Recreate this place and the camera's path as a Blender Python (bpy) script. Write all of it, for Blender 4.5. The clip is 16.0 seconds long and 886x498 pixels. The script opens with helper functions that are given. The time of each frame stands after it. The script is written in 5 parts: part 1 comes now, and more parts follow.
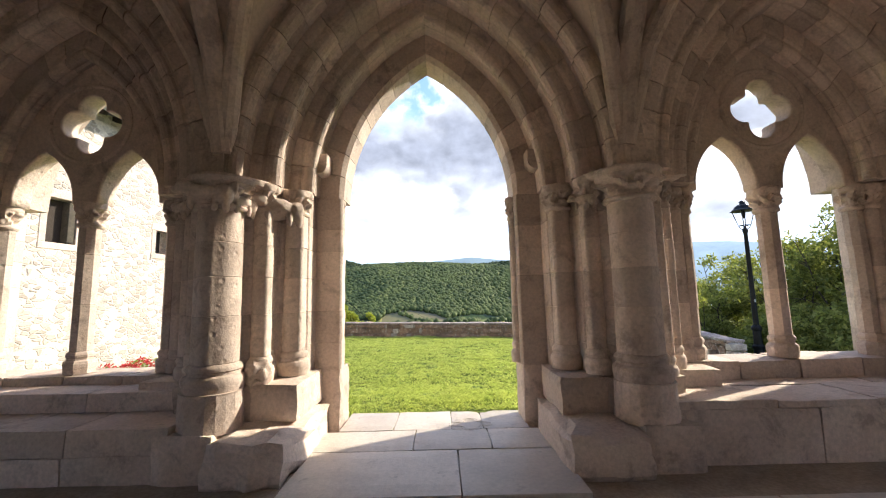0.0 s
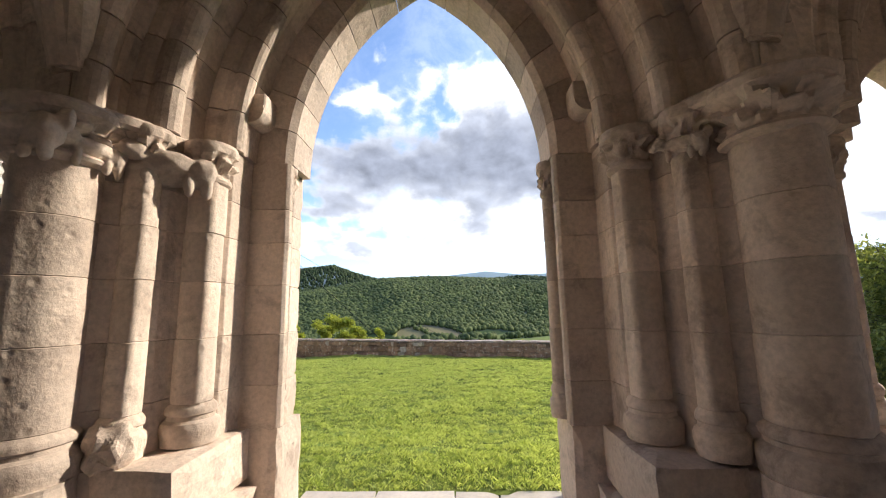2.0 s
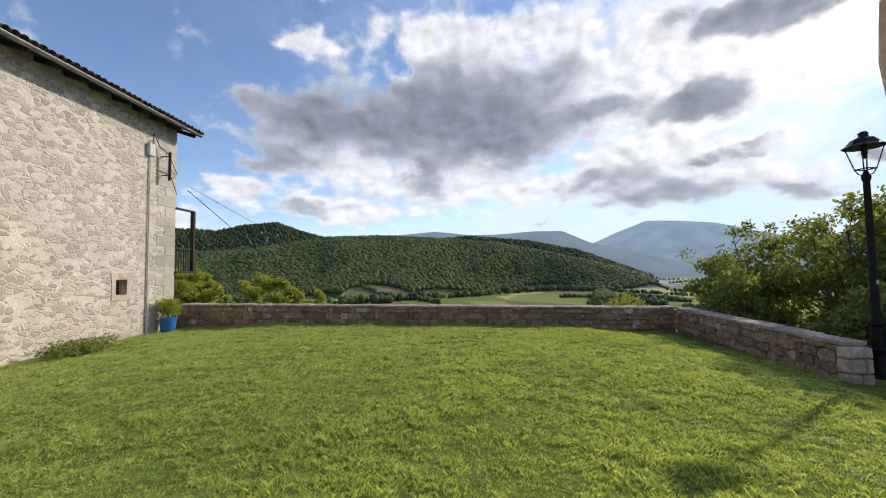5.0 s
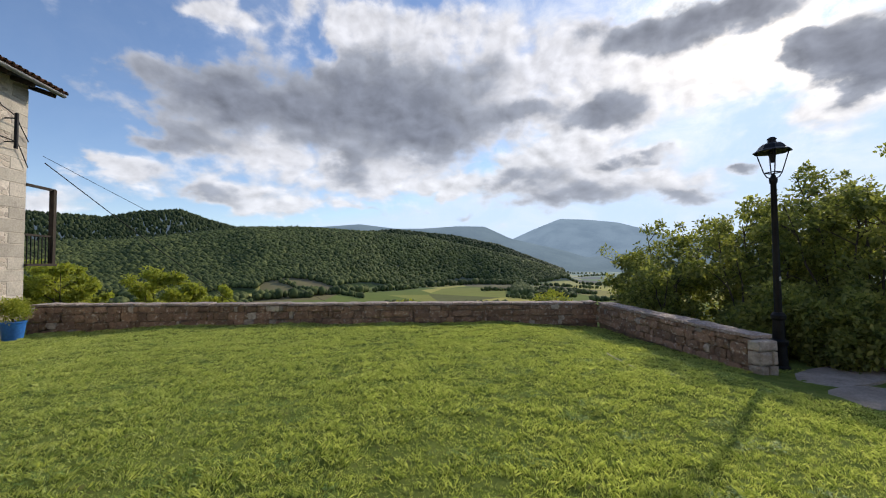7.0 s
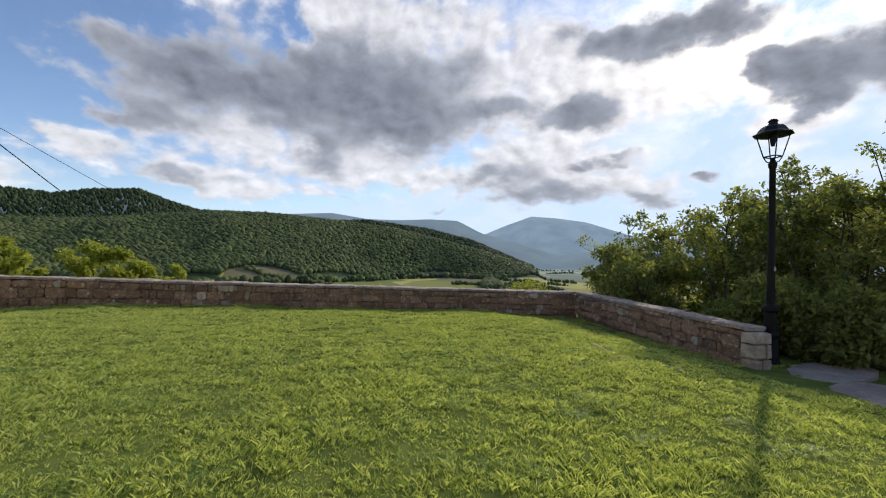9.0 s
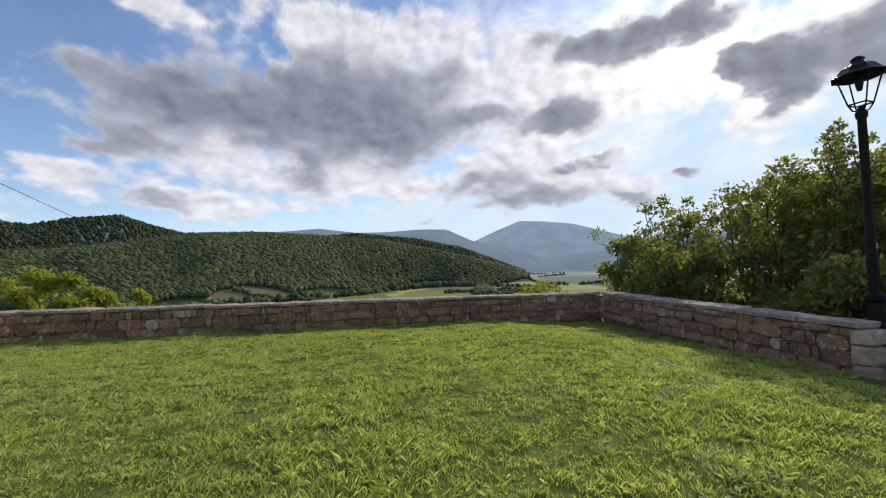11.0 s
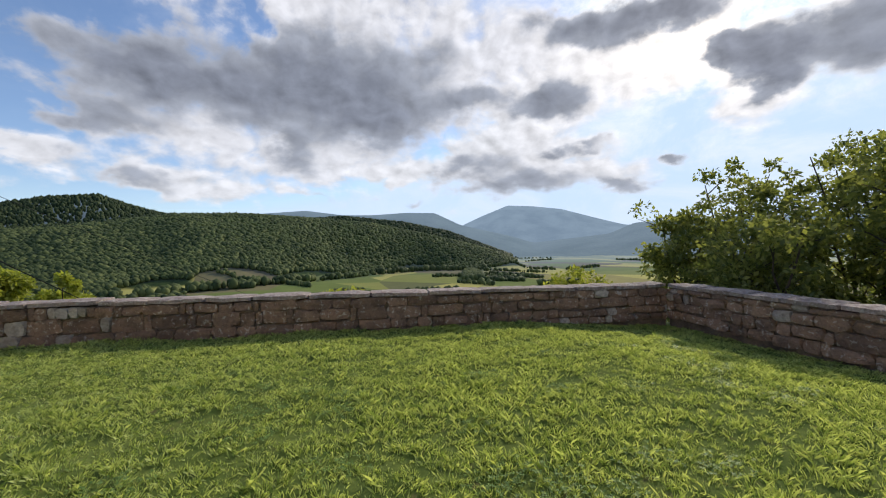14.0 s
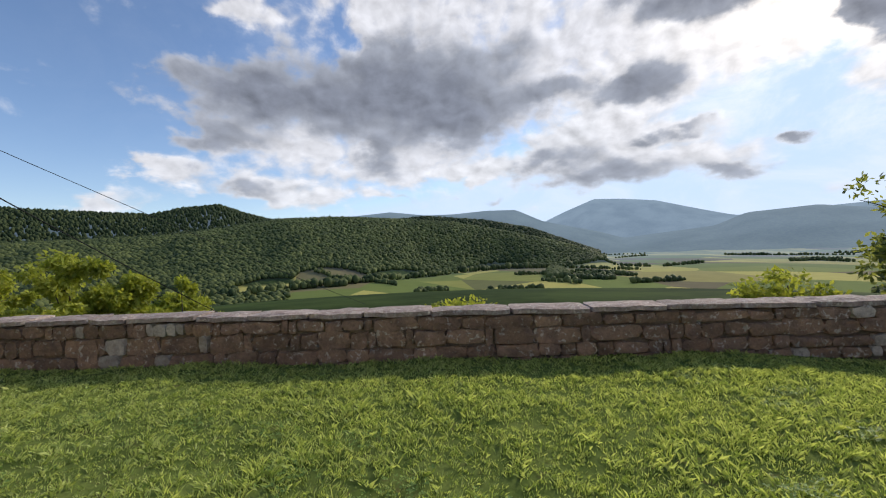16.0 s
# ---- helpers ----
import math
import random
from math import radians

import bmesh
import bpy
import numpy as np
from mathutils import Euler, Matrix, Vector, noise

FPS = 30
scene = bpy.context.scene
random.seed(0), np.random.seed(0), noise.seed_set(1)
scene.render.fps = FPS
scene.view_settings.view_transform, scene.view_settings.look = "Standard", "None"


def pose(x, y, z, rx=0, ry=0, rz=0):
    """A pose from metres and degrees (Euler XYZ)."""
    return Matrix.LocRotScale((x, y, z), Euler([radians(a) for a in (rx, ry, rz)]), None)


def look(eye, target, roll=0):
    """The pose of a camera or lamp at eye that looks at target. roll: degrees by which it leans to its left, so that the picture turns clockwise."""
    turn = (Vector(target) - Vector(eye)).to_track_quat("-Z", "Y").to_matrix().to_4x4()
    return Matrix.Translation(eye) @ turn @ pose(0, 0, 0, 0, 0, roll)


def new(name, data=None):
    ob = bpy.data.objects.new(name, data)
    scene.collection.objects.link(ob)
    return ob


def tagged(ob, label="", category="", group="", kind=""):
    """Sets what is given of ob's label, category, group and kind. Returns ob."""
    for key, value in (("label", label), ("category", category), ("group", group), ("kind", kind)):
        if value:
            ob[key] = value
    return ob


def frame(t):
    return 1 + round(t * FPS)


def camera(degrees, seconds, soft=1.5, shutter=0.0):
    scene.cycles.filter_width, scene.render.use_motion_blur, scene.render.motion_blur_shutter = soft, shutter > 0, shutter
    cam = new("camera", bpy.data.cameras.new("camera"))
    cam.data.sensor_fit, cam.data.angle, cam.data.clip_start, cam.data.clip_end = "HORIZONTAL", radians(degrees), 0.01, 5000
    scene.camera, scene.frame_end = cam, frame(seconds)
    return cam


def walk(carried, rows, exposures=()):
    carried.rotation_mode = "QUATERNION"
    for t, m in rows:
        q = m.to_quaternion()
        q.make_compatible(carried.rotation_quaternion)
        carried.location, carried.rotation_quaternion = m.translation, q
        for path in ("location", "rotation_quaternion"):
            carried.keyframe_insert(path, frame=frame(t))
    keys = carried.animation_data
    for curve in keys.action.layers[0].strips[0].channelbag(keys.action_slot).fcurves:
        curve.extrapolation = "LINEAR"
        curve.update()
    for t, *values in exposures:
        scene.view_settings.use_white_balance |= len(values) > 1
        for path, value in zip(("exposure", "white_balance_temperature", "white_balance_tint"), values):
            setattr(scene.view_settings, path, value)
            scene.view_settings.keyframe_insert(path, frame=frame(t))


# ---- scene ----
cam = camera(96.6, 16.0, soft=1.1)
METRES, EYE, TILT, LEAN, TURN = 13.6, 1.5, 0.0, 0.0, 0.0
ROWS = [
    (0.0, 0.0, 0.0, 0.0, 0.16, 6.86, 1.34),
    (0.5, 0.0029, 0.0284, -0.0043, -0.08, 10.25, 1.48),
    (1.0, 0.0043, 0.0616, -0.0061, -0.11, 9.68, 1.73),
    (1.5, 0.0048, 0.0956, -0.0037, 0.79, 9.25, 1.55),
    (2.0, 0.0092, 0.1309, 0.0007, 2.35, 8.96, 1.11),
    (2.5, 0.0074, 0.1663, -0.0023, 2.44, 7.63, 1.15),
    (3.0, 0.0046, 0.203, -0.0032, 1.48, 6.23, 1.48),
    (3.5, 0.0026, 0.2419, -0.001, 0.06, 5.8, 1.54),
    (6.0, -0.0028, 0.3791, 0.0028, -10.95, 1.67, 0.61),
    (6.5, -0.0015, 0.3922, 0.0037, -14.55, 1.97, 0.73),
    (7.0, 0.0035, 0.4055, 0.0038, -15.89, 2.0, 0.46),
    (7.5, 0.0062, 0.4163, -0.0001, -15.92, 2.19, 0.1),
    (8.0, 0.0054, 0.4339, -0.0115, -16.19, 2.21, -0.33),
    (8.5, 0.0112, 0.4515, -0.0126, -17.36, 1.67, -0.8),
    (9.0, 0.0163, 0.4713, -0.0199, -20.0, 1.05, -1.68),
    (11.5, 0.0565, 0.6435, -0.0322, -21.33, 2.55, 1.98),
    (12.0, 0.0671, 0.6784, -0.034, -23.23, 2.12, 0.25),
    (12.5, 0.0788, 0.7143, -0.0358, -23.26, 0.85, 1.09),
    (13.0, 0.0903, 0.7523, -0.0354, -21.45, -0.56, 0.42),
    (13.5, 0.0947, 0.7894, -0.0376, -23.31, -1.95, -0.09),
    (14.0, 0.0989, 0.8269, -0.0365, -23.08, -0.02, 1.18),
    (14.5, 0.0966, 0.8667, -0.0331, -14.44, 0.61, 1.24),
    (15.0, 0.0912, 0.9018, -0.0318, -13.29, 0.54, 1.19),
    (15.5, 0.0824, 0.9391, -0.0324, -11.71, 0.5, 2.01),
    (16.0, 0.0743, 0.9752, -0.0318, -11.37, 0.05, 2.23),
]
walk(cam, [(t, pose(0, 0, EYE, TILT, LEAN, TURN) @ pose(METRES * x, METRES * y, METRES * z, 90 + pitch, roll, yaw)) for t, x, y, z, yaw, pitch, roll in ROWS],
     exposures=[(0.0, 1.9), (1.5, 1.7), (2.5, 1.4), (3.5, 1.25), (5.8, 0.62), (16.0, 0.58)])

# ---- world, sun ----
SUN_AZ, SUN_EL = radians(60.5), radians(29)
sun = new("sun", bpy.data.lights.new("sun", "SUN"))
sun.data.energy, sun.data.angle, sun.data.color = 2.1, radians(1.2), (1.0, 0.89, 0.72)
sun.matrix_world = look((math.sin(SUN_AZ) * 40, math.cos(SUN_AZ) * 40, math.tan(SUN_EL) * 40), (0, 0, 0))


class Nodes:
    """Short hand for node trees."""

    def __init__(self, tree):
        self.t = tree

    def add(self, kind, **inputs):
        n = self.t.nodes.new(kind)
        for k, v in inputs.items():
            n.inputs[k.replace("_", " ")].default_value = v
        return n

    def link(self, a, b):
        self.t.links.new(a, b)

    def math(self, op, a, b=None, c=None, clamp=False):
        n = self.t.nodes.new("ShaderNodeMath")
        n.operation, n.use_clamp = op, clamp
        for i, v in enumerate((a, b, c)):
            if v is None:
                continue
            if isinstance(v, (int, float)):
                n.inputs[i].default_value = v
            else:
                self.link(v, n.inputs[i])
        return n.outputs[0]

    def mix(self, f, a, b, mode="MIX"):
        n = self.t.nodes.new("ShaderNodeMix")
        n.data_type, n.blend_type = "RGBA", mode
        for i, v in ((0, f), (6, a), (7, b)):
            if isinstance(v, (int, float)):
                n.inputs[i].default_value = v
            elif isinstance(v, tuple):
                n.inputs[i].default_value = (*v, 1) if len(v) == 3 else v
            else:
                self.link(v, n.inputs[i])
        return n.outputs[2]

    def ramp(self, f, a, b):
        n = self.t.nodes.new("ShaderNodeMapRange")
        n.interpolation_type = "SMOOTHSTEP"
        self.link(f, n.inputs[0])
        n.inputs[1].default_value, n.inputs[2].default_value = a, b
        return n.outputs[0]

    def noise(self, vec, scale, detail=4, rough=0.55, distort=0.0):
        n = self.add("ShaderNodeTexNoise", Scale=scale, Detail=detail, Roughness=rough, Distortion=distort)
        if vec is not None:
            self.link(vec, n.inputs["Vector"])
        return n


# sky with broken cloud: centre bearing, elevation, half widths (degrees), weight
DARK = [(71, 19.5, 8, 3.2, 1.2), (61, 20.5, 4, 2.0, 0.8), (-2.3, 20.3, 16.9, 4.3, 1.1), (8.7, 24.7, 10.5, 4.5, 1.0), (13.8, 18.4, 9.0, 3.8, 1.0), (-13.4, 20.6, 7.0, 2.6, 0.95), (-17.5, 14.3, 5.5, 1.8, 0.9), (2.5, 13.0, 5.5, 2.7, 0.75), (23.6, 26.2, 4.5, 3.4, 0.55), (26.9, 19.9, 4.8, 1.8, 0.75),
        (47.0, 27.3, 10.1, 2.4, 1.35), (54.3, 27.5, 3.6, 1.2, 1.1), (59.5, 21.9, 3.5, 1.3, 1.1), (63.7, 19.0, 2.3, 2.3, 1.2), (38.6, 19.3, 5.6, 2.2, 1.15), (53.1, 11.5, 2.0, 0.8, 1.0), (28.5, 12.3, 5.9, 1.7, 0.7), (35.3, 9.2, 8.8, 2.0, 0.95),
        (42.4, 13.4, 3.6, 0.8, 0.7), (47.7, 7.9, 3.6, 1.2, 0.8), (-16.8, 9.6, 4.4, 1.4, 0.6), (-12.4, 8.5, 3.8, 1.1, 0.5), (17.2, 7.6, 3.7, 0.8, 0.5), (4.9, 7.4, 3.2, 0.8, 0.55), (7.8, 32.5, 5.7, 1.3, 0.35), (-29.5, 7.5, 2.4, 1.0, 0.35),
        (-60, 25, 14, 5, 0.9), (100, 26, 15, 6, 1.0), (170, 30, 30, 8, 1.0), (-130, 35, 25, 8, 1.0)]
WHITE = [(-13.6, 28.3, 4.4, 1.6, 0.9), (3.8, 30.3, 9.5, 3.7, 0.9), (29.3, 26.1, 8.6, 4.7, 0.9), (19.5, 31.2, 7.5, 3.1, 0.6), (33.1, 17.4, 8.3, 2.9, 0.7), (8.9, 12.1, 9.7, 2.8, 0.8), (-8.6, 14.4, 8.9, 2.1, 0.7), (-24.0, 10.1, 2.9, 1.2, 1.0),
        (-28.3, 7.3, 3.0, 1.3, 0.8), (-2.0, 7.7, 6.0, 1.1, 0.7), (17.1, 11.0, 4.9, 1.1, 0.6), (41.8, 22.6, 7.4, 3.9, 0.7), (33.9, 12.9, 9.7, 3.0, 0.8), (52.7, 22.2, 7.5, 4.1, 1.0), (61.1, 15.5, 4.6, 2.7, 0.7), (-10.5, 9.7, 7.9, 2.2, 0.8),
        (46.8, 10.4, 6.7, 2.1, 0.6), (85, 22, 12, 8, 0.8), (-95, 30, 16, 7, 0.8), (130, 35, 25, 10, 0.8)]
world = bpy.data.worlds.new("sky")
scene.world = world
world.use_nodes = True
W = Nodes(world.node_tree)
world.node_tree.nodes.clear()
coord = W.add("ShaderNodeTexCoord").outputs["Generated"]
sky = W.add("ShaderNodeTexSky")
sky.sky_type, sky.sun_disc = "NISHITA", False
sky.sun_elevation, sky.sun_rotation = SUN_EL, SUN_AZ
sky.dust_density, sky.altitude = 0.7, 700
xyz = W.add("ShaderNodeSeparateXYZ")
W.link(coord, xyz.inputs[0])
az = W.math("MULTIPLY", W.math("ARCTAN2", xyz.outputs[0], xyz.outputs[1]), 57.2958)
el = W.math("MULTIPLY", W.math("ARCSINE", xyz.outputs[2]), 57.2958)


def sky_plane(da, de):
    """Bearing and elevation as flat coordinates, flatter cloud near the horizon, shifted by some degrees."""
    n = W.add("ShaderNodeCombineXYZ")
    W.link(W.math("MULTIPLY", W.math("ADD", az, da), 0.1), n.inputs[0])
    W.link(W.math("MULTIPLY", W.math("POWER", W.math("MAXIMUM", W.math("ADD", el, 4 + de), 0.1), 0.75), 0.42), n.inputs[1])
    return n.outputs[0]


plane = sky_plane(0, 0)
big = W.noise(plane, 1.5, 6, 0.52)
wisps = W.noise(plane, 1.0, 9, 0.66, 0.4)
puffs = W.noise(plane, 2.9, 6, 0.52, 0.25)
lee = W.noise(sky_plane(0.9, 0.8), 2.9, 4, 0.5, 0.25)
sep = W.add("ShaderNodeSeparateColor")
W.link(big.outputs["Color"], sep.inputs[0])
azw = W.math("ADD", az, W.math("MULTIPLY", W.math("SUBTRACT", sep.outputs[0], 0.5), 15))
elw = W.math("ADD", el, W.math("MULTIPLY", W.math("SUBTRACT", sep.outputs[1], 0.5), 7.5))


def cloud_sum(blobs):
    total = None
    for ca, ce, wa, we, wt in blobs:
        a = W.math("DIVIDE", W.math("SUBTRACT", azw, ca), wa)
        e = W.math("DIVIDE", W.math("SUBTRACT", elw, ce), we)
        q = W.math("ADD", W.math("MULTIPLY", a, a), W.math("MULTIPLY", e, e))
        q = W.math("MULTIPLY", W.math("EXPONENT", W.math("MULTIPLY", q, -0.9)), wt)
        total = q if total is None else W.math("ADD", total, q)
    return total


ripple = W.math("ADD", W.math("MULTIPLY", W.math("SUBTRACT", big.outputs[0], 0.5), 0.8), W.math("MULTIPLY", W.math("SUBTRACT", puffs.outputs[0], 0.5), 0.9))
thick = W.math("ADD", cloud_sum(DARK), ripple)
pale = W.math("ADD", W.math("ADD", cloud_sum(WHITE), W.math("MULTIPLY", thick, 0.75)), W.math("MULTIPLY", ripple, 0.7))
cover = W.ramp(pale, 0.2, 0.85)
dark = W.ramp(thick, 0.24, 0.86)
lit = W.math("MULTIPLY", W.math("SUBTRACT", puffs.outputs[0], lee.outputs[0]), 0.9)
# thin bright cloud round the sun and to the west of it
da = W.math("DIVIDE", W.math("SUBTRACT", az, 52), 48)
de = W.math("DIVIDE", W.math("SUBTRACT", el, 30), 36)
veil = W.math("EXPONENT", W.math("MULTIPLY", W.math("ADD", W.math("MULTIPLY", da, da), W.math("MULTIPLY", de, de)), -1.2))
thin = W.math("MULTIPLY", W.ramp(wisps.outputs[0], 0.36, 0.7), W.math("MULTIPLY", veil, 1.1), clamp=True)
gs = W.math("DIVIDE", W.math("SUBTRACT", az, 60), 15)
ge = W.math("DIVIDE", W.math("SUBTRACT", el, 28), 11)
glow = W.math("EXPONENT", W.math("MULTIPLY", W.math("ADD", W.math("MULTIPLY", gs, gs), W.math("MULTIPLY", ge, ge)), -1.0))
SKY = 1.0
sky_scaled = W.mix(1.0, W.mix(1.0, sky.outputs[0], (0.09, 0.096, 0.108), "MULTIPLY"), (0.42, 0.54, 0.72), "DARKEN")
white = W.mix(glow, (0.6, 0.63, 0.69), (1.3, 1.2, 1.05))
c = W.mix(W.math("MULTIPLY", thin, 0.8), sky_scaled, white)
c = W.mix(W.math("MULTIPLY", cover, 0.92), c, W.mix(glow, (0.54, 0.54, 0.57), (1.05, 0.97, 0.9)))
grey = W.mix(W.ramp(thick, 0.7, 1.5), (0.22, 0.24, 0.29), (0.135, 0.152, 0.197))
c = W.mix(W.math("MULTIPLY", dark, 0.94), c, grey)
shade = W.math("ADD", 1.0, W.math("MULTIPLY", lit, cover))
relief = W.add("ShaderNodeHueSaturation")
W.link(shade, relief.inputs["Value"])
W.link(c, relief.inputs["Color"])
c = relief.outputs[0]
haze = W.math("EXPONENT", W.math("MULTIPLY", W.math("ABSOLUTE", el), -0.3))
c = W.mix(W.math("MULTIPLY", haze, 0.6), c, (0.56, 0.63, 0.73))
bg = W.add("ShaderNodeBackground", Strength=SKY)
W.link(c, bg.inputs[0])
out = W.add("ShaderNodeOutputWorld")
W.link(bg.outputs[0], out.inputs[0])


# ---- materials ----
def material(name, base, other=None, stain=None, rough=0.85, scale=1.2, grain=28.0, bump=0.25, metal=0.0, hue=0.12, stain_at=(0.56, 0.7), depth=0.02, pits=0.0, speck=0.5, gloss=0.35):
    """A weathered surface: two tones at large scale, stains, grain in tone and relief, and a shift of tone from piece to piece."""
    m = bpy.data.materials.new(name)
    m.use_nodes = True
    N = Nodes(m.node_tree)
    b = m.node_tree.nodes["Principled BSDF"]
    geo = N.add("ShaderNodeNewGeometry")
    info = N.add("ShaderNodeObjectInfo")
    pos = geo.outputs["Position"]
    large = N.noise(pos, scale, 5, 0.6)
    fine = N.noise(pos, grain, 6, 0.65)
    other = other or tuple(v * 0.75 for v in base)
    col = N.mix(N.ramp(large.outputs[0], 0.35, 0.66), base, other)
    if stain:
        st = N.noise(pos, scale * 2.7, 7, 0.7, 0.4)
        col = N.mix(N.math("MULTIPLY", N.ramp(st.outputs[0], *stain_at), 0.75), col, stain)
    col = N.mix(speck, col, N.mix(N.ramp(fine.outputs[0], 0.3, 0.7), (0.62, 0.62, 0.62), (1.25, 1.25, 1.25)), "MULTIPLY")
    v = N.math("ADD", 1.0 - hue, N.math("MULTIPLY", info.outputs["Random"], 2 * hue))
    shade = N.add("ShaderNodeHueSaturation")
    N.link(v, shade.inputs["Value"])
    N.link(col, shade.inputs["Color"])
    N.link(shade.outputs[0], b.inputs["Base Color"])
    r = N.math("ADD", rough - 0.12, N.math("MULTIPLY", fine.outputs[0], 0.22), clamp=True)
    N.link(r, b.inputs["Roughness"])
    b.inputs["Metallic"].default_value = metal
    b.inputs["Specular IOR Level"].default_value = gloss
    hgt = N.math("ADD", N.math("MULTIPLY", fine.outputs[0], 0.5), N.math("MULTIPLY", N.noise(pos, grain * 0.22, 5, 0.6).outputs[0], 1.2))
    if pits:
        vor = N.add("ShaderNodeTexVoronoi", Scale=pits)
        N.link(pos, vor.inputs["Vector"])
        hgt = N.math("ADD", hgt, N.math("MULTIPLY", N.ramp(vor.outputs[0], 0.0, 0.28), 0.7))
    bp = N.add("ShaderNodeBump", Strength=bump, Distance=depth)
    N.link(hgt, bp.inputs["Height"])
    N.link(bp.outputs[0], b.inputs["Normal"])
    return m


LIME = material("pale_limestone", (0.7, 0.585, 0.505), (0.6, 0.485, 0.41), (0.37, 0.295, 0.25), 0.85, 1.3, 30, 0.5, hue=0.18, pits=9, stain_at=(0.5, 0.68), speck=0.35)
VAULT = material("vault_stone", (0.62, 0.51, 0.435), (0.51, 0.42, 0.355), (0.36, 0.29, 0.25), 0.9, 0.9, 22, 0.4, hue=0.1, speck=0.25)
FLAG = material("worn_flagstone", (0.66, 0.59, 0.52), (0.56, 0.5, 0.44), (0.4, 0.35, 0.31), 0.5, 1.6, 24, 0.2, hue=0.1, speck=0.25)
MORTAR = material("lime_mortar", (0.36, 0.3, 0.24), (0.28, 0.23, 0.18), None, 0.95, 2, 30, 0.4)
WSTONE = material("red_brown_sandstone", (0.36, 0.23, 0.16), (0.23, 0.15, 0.11), (0.58, 0.52, 0.45), 0.9, 4.2, 26, 1.0, hue=0.26, stain_at=(0.565, 0.61), depth=0.04)
WPALE = material("lichened_pale_stone", (0.52, 0.46, 0.4), (0.36, 0.3, 0.255), (0.17, 0.135, 0.115), 0.9, 6.0, 26, 0.6, hue=0.25)
WMORT = material("wall_mortar", (0.26, 0.19, 0.145), (0.15, 0.115, 0.09), None, 0.95, 3, 30, 0.6)
COPE = material("coping_stone", (0.46, 0.365, 0.32), (0.3, 0.235, 0.205), (0.6, 0.55, 0.5), 0.92, 6.0, 34, 1.0, hue=0.16, stain_at=(0.5, 0.62), depth=0.03)
SOIL = material("lawn_soil", (0.16, 0.2, 0.05), (0.1, 0.14, 0.033), (0.16, 0.135, 0.06), 0.95, 3.0, 30, 0.6, gloss=0.02)
IRON = material("black_cast_iron", (0.018, 0.018, 0.02), None, None, 0.45, 3, 40, 0.15, metal=0.6, hue=0.05)
BARK = material("grey_bark", (0.1, 0.085, 0.065), (0.07, 0.06, 0.045), None, 0.95, 4, 20, 0.7)
TILE = material("clay_roof_tile", (0.3, 0.15, 0.09), (0.2, 0.11, 0.075), (0.12, 0.1, 0.085), 0.9, 5, 20, 0.5, hue=0.25)
DWOOD = material("dark_wood", (0.045, 0.033, 0.025), None, None, 0.8, 4, 30, 0.4)
PATH = material("concrete_path", (0.36, 0.32, 0.285), (0.27, 0.24, 0.215), (0.15, 0.135, 0.12), 0.9, 2.2, 26, 0.6, gloss=0.1)
BLUE = material("blue_plastic", (0.03, 0.16, 0.5), (0.03, 0.13, 0.42), None, 0.45, 2, 20, 0.08)
GREY = material("grey_plastic", (0.55, 0.55, 0.53), None, None, 0.5, 2, 20, 0.08)
ZINC = material("zinc_gutter", (0.3, 0.31, 0.32), None, None, 0.5, 2, 20, 0.1, metal=0.5)


def leaf_material(name, base, other, translucent=0.35, gloss=0.3, patch=0.55, share=0.5):
    m = bpy.data.materials.new(name)
    m.use_nodes = True
    N = Nodes(m.node_tree)
    b = m.node_tree.nodes["Principled BSDF"]
    geo = N.add("ShaderNodeNewGeometry")
    n = N.noise(geo.outputs["Position"], patch, 4, 0.6)
    f = N.math("ADD", N.math("MULTIPLY", geo.outputs["Random Per Island"], 1.1 - share), N.math("MULTIPLY", n.outputs[0], share))
    col = N.mix(N.ramp(f, 0.25, 0.85), base, other)
    N.link(col, b.inputs["Base Color"])
    b.inputs["Roughness"].default_value = 0.6
    b.inputs["Specular IOR Level"].default_value = gloss
    tr = N.add("ShaderNodeBsdfTranslucent")
    N.link(N.mix(1.0, col, (1.25, 1.2, 0.6), "MULTIPLY"), tr.inputs[0])
    ms = N.add("ShaderNodeMixShader", Fac=translucent)
    N.link(b.outputs[0], ms.inputs[1])
    N.link(tr.outputs[0], ms.inputs[2])
    N.link(ms.outputs[0], m.node_tree.nodes["Material Output"].inputs[0])
    return m


GRASS = leaf_material("grass_blades", (0.22, 0.305, 0.08), (0.66, 0.735, 0.31), 0.5, 0.5, 2.6, 0.5)
CLOVER = leaf_material("clover_leaves", (0.12, 0.22, 0.05), (0.26, 0.38, 0.1), 0.3, 0.35, 3.0, 0.4)
LEAF = leaf_material("ash_leaves", (0.13, 0.165, 0.055), (0.34, 0.37, 0.13), 0.55)
LEAFY = leaf_material("yellow_green_leaves", (0.26, 0.31, 0.06), (0.46, 0.49, 0.11), 0.55)
# foliage tones; the broad colour patches also imitate sunlit and shaded woodland
WOODS = leaf_material("woodland_crowns", (0.042, 0.063, 0.028), (0.15, 0.172, 0.062), 0.05, 0.05, 0.014, 0.75)
PINE = leaf_material("conifer_crowns", (0.034, 0.05, 0.024), (0.07, 0.09, 0.038), 0.02, 0.05)
RED = leaf_material("red_petals", (0.5, 0.03, 0.03), (0.6, 0.06, 0.08), 0.3)


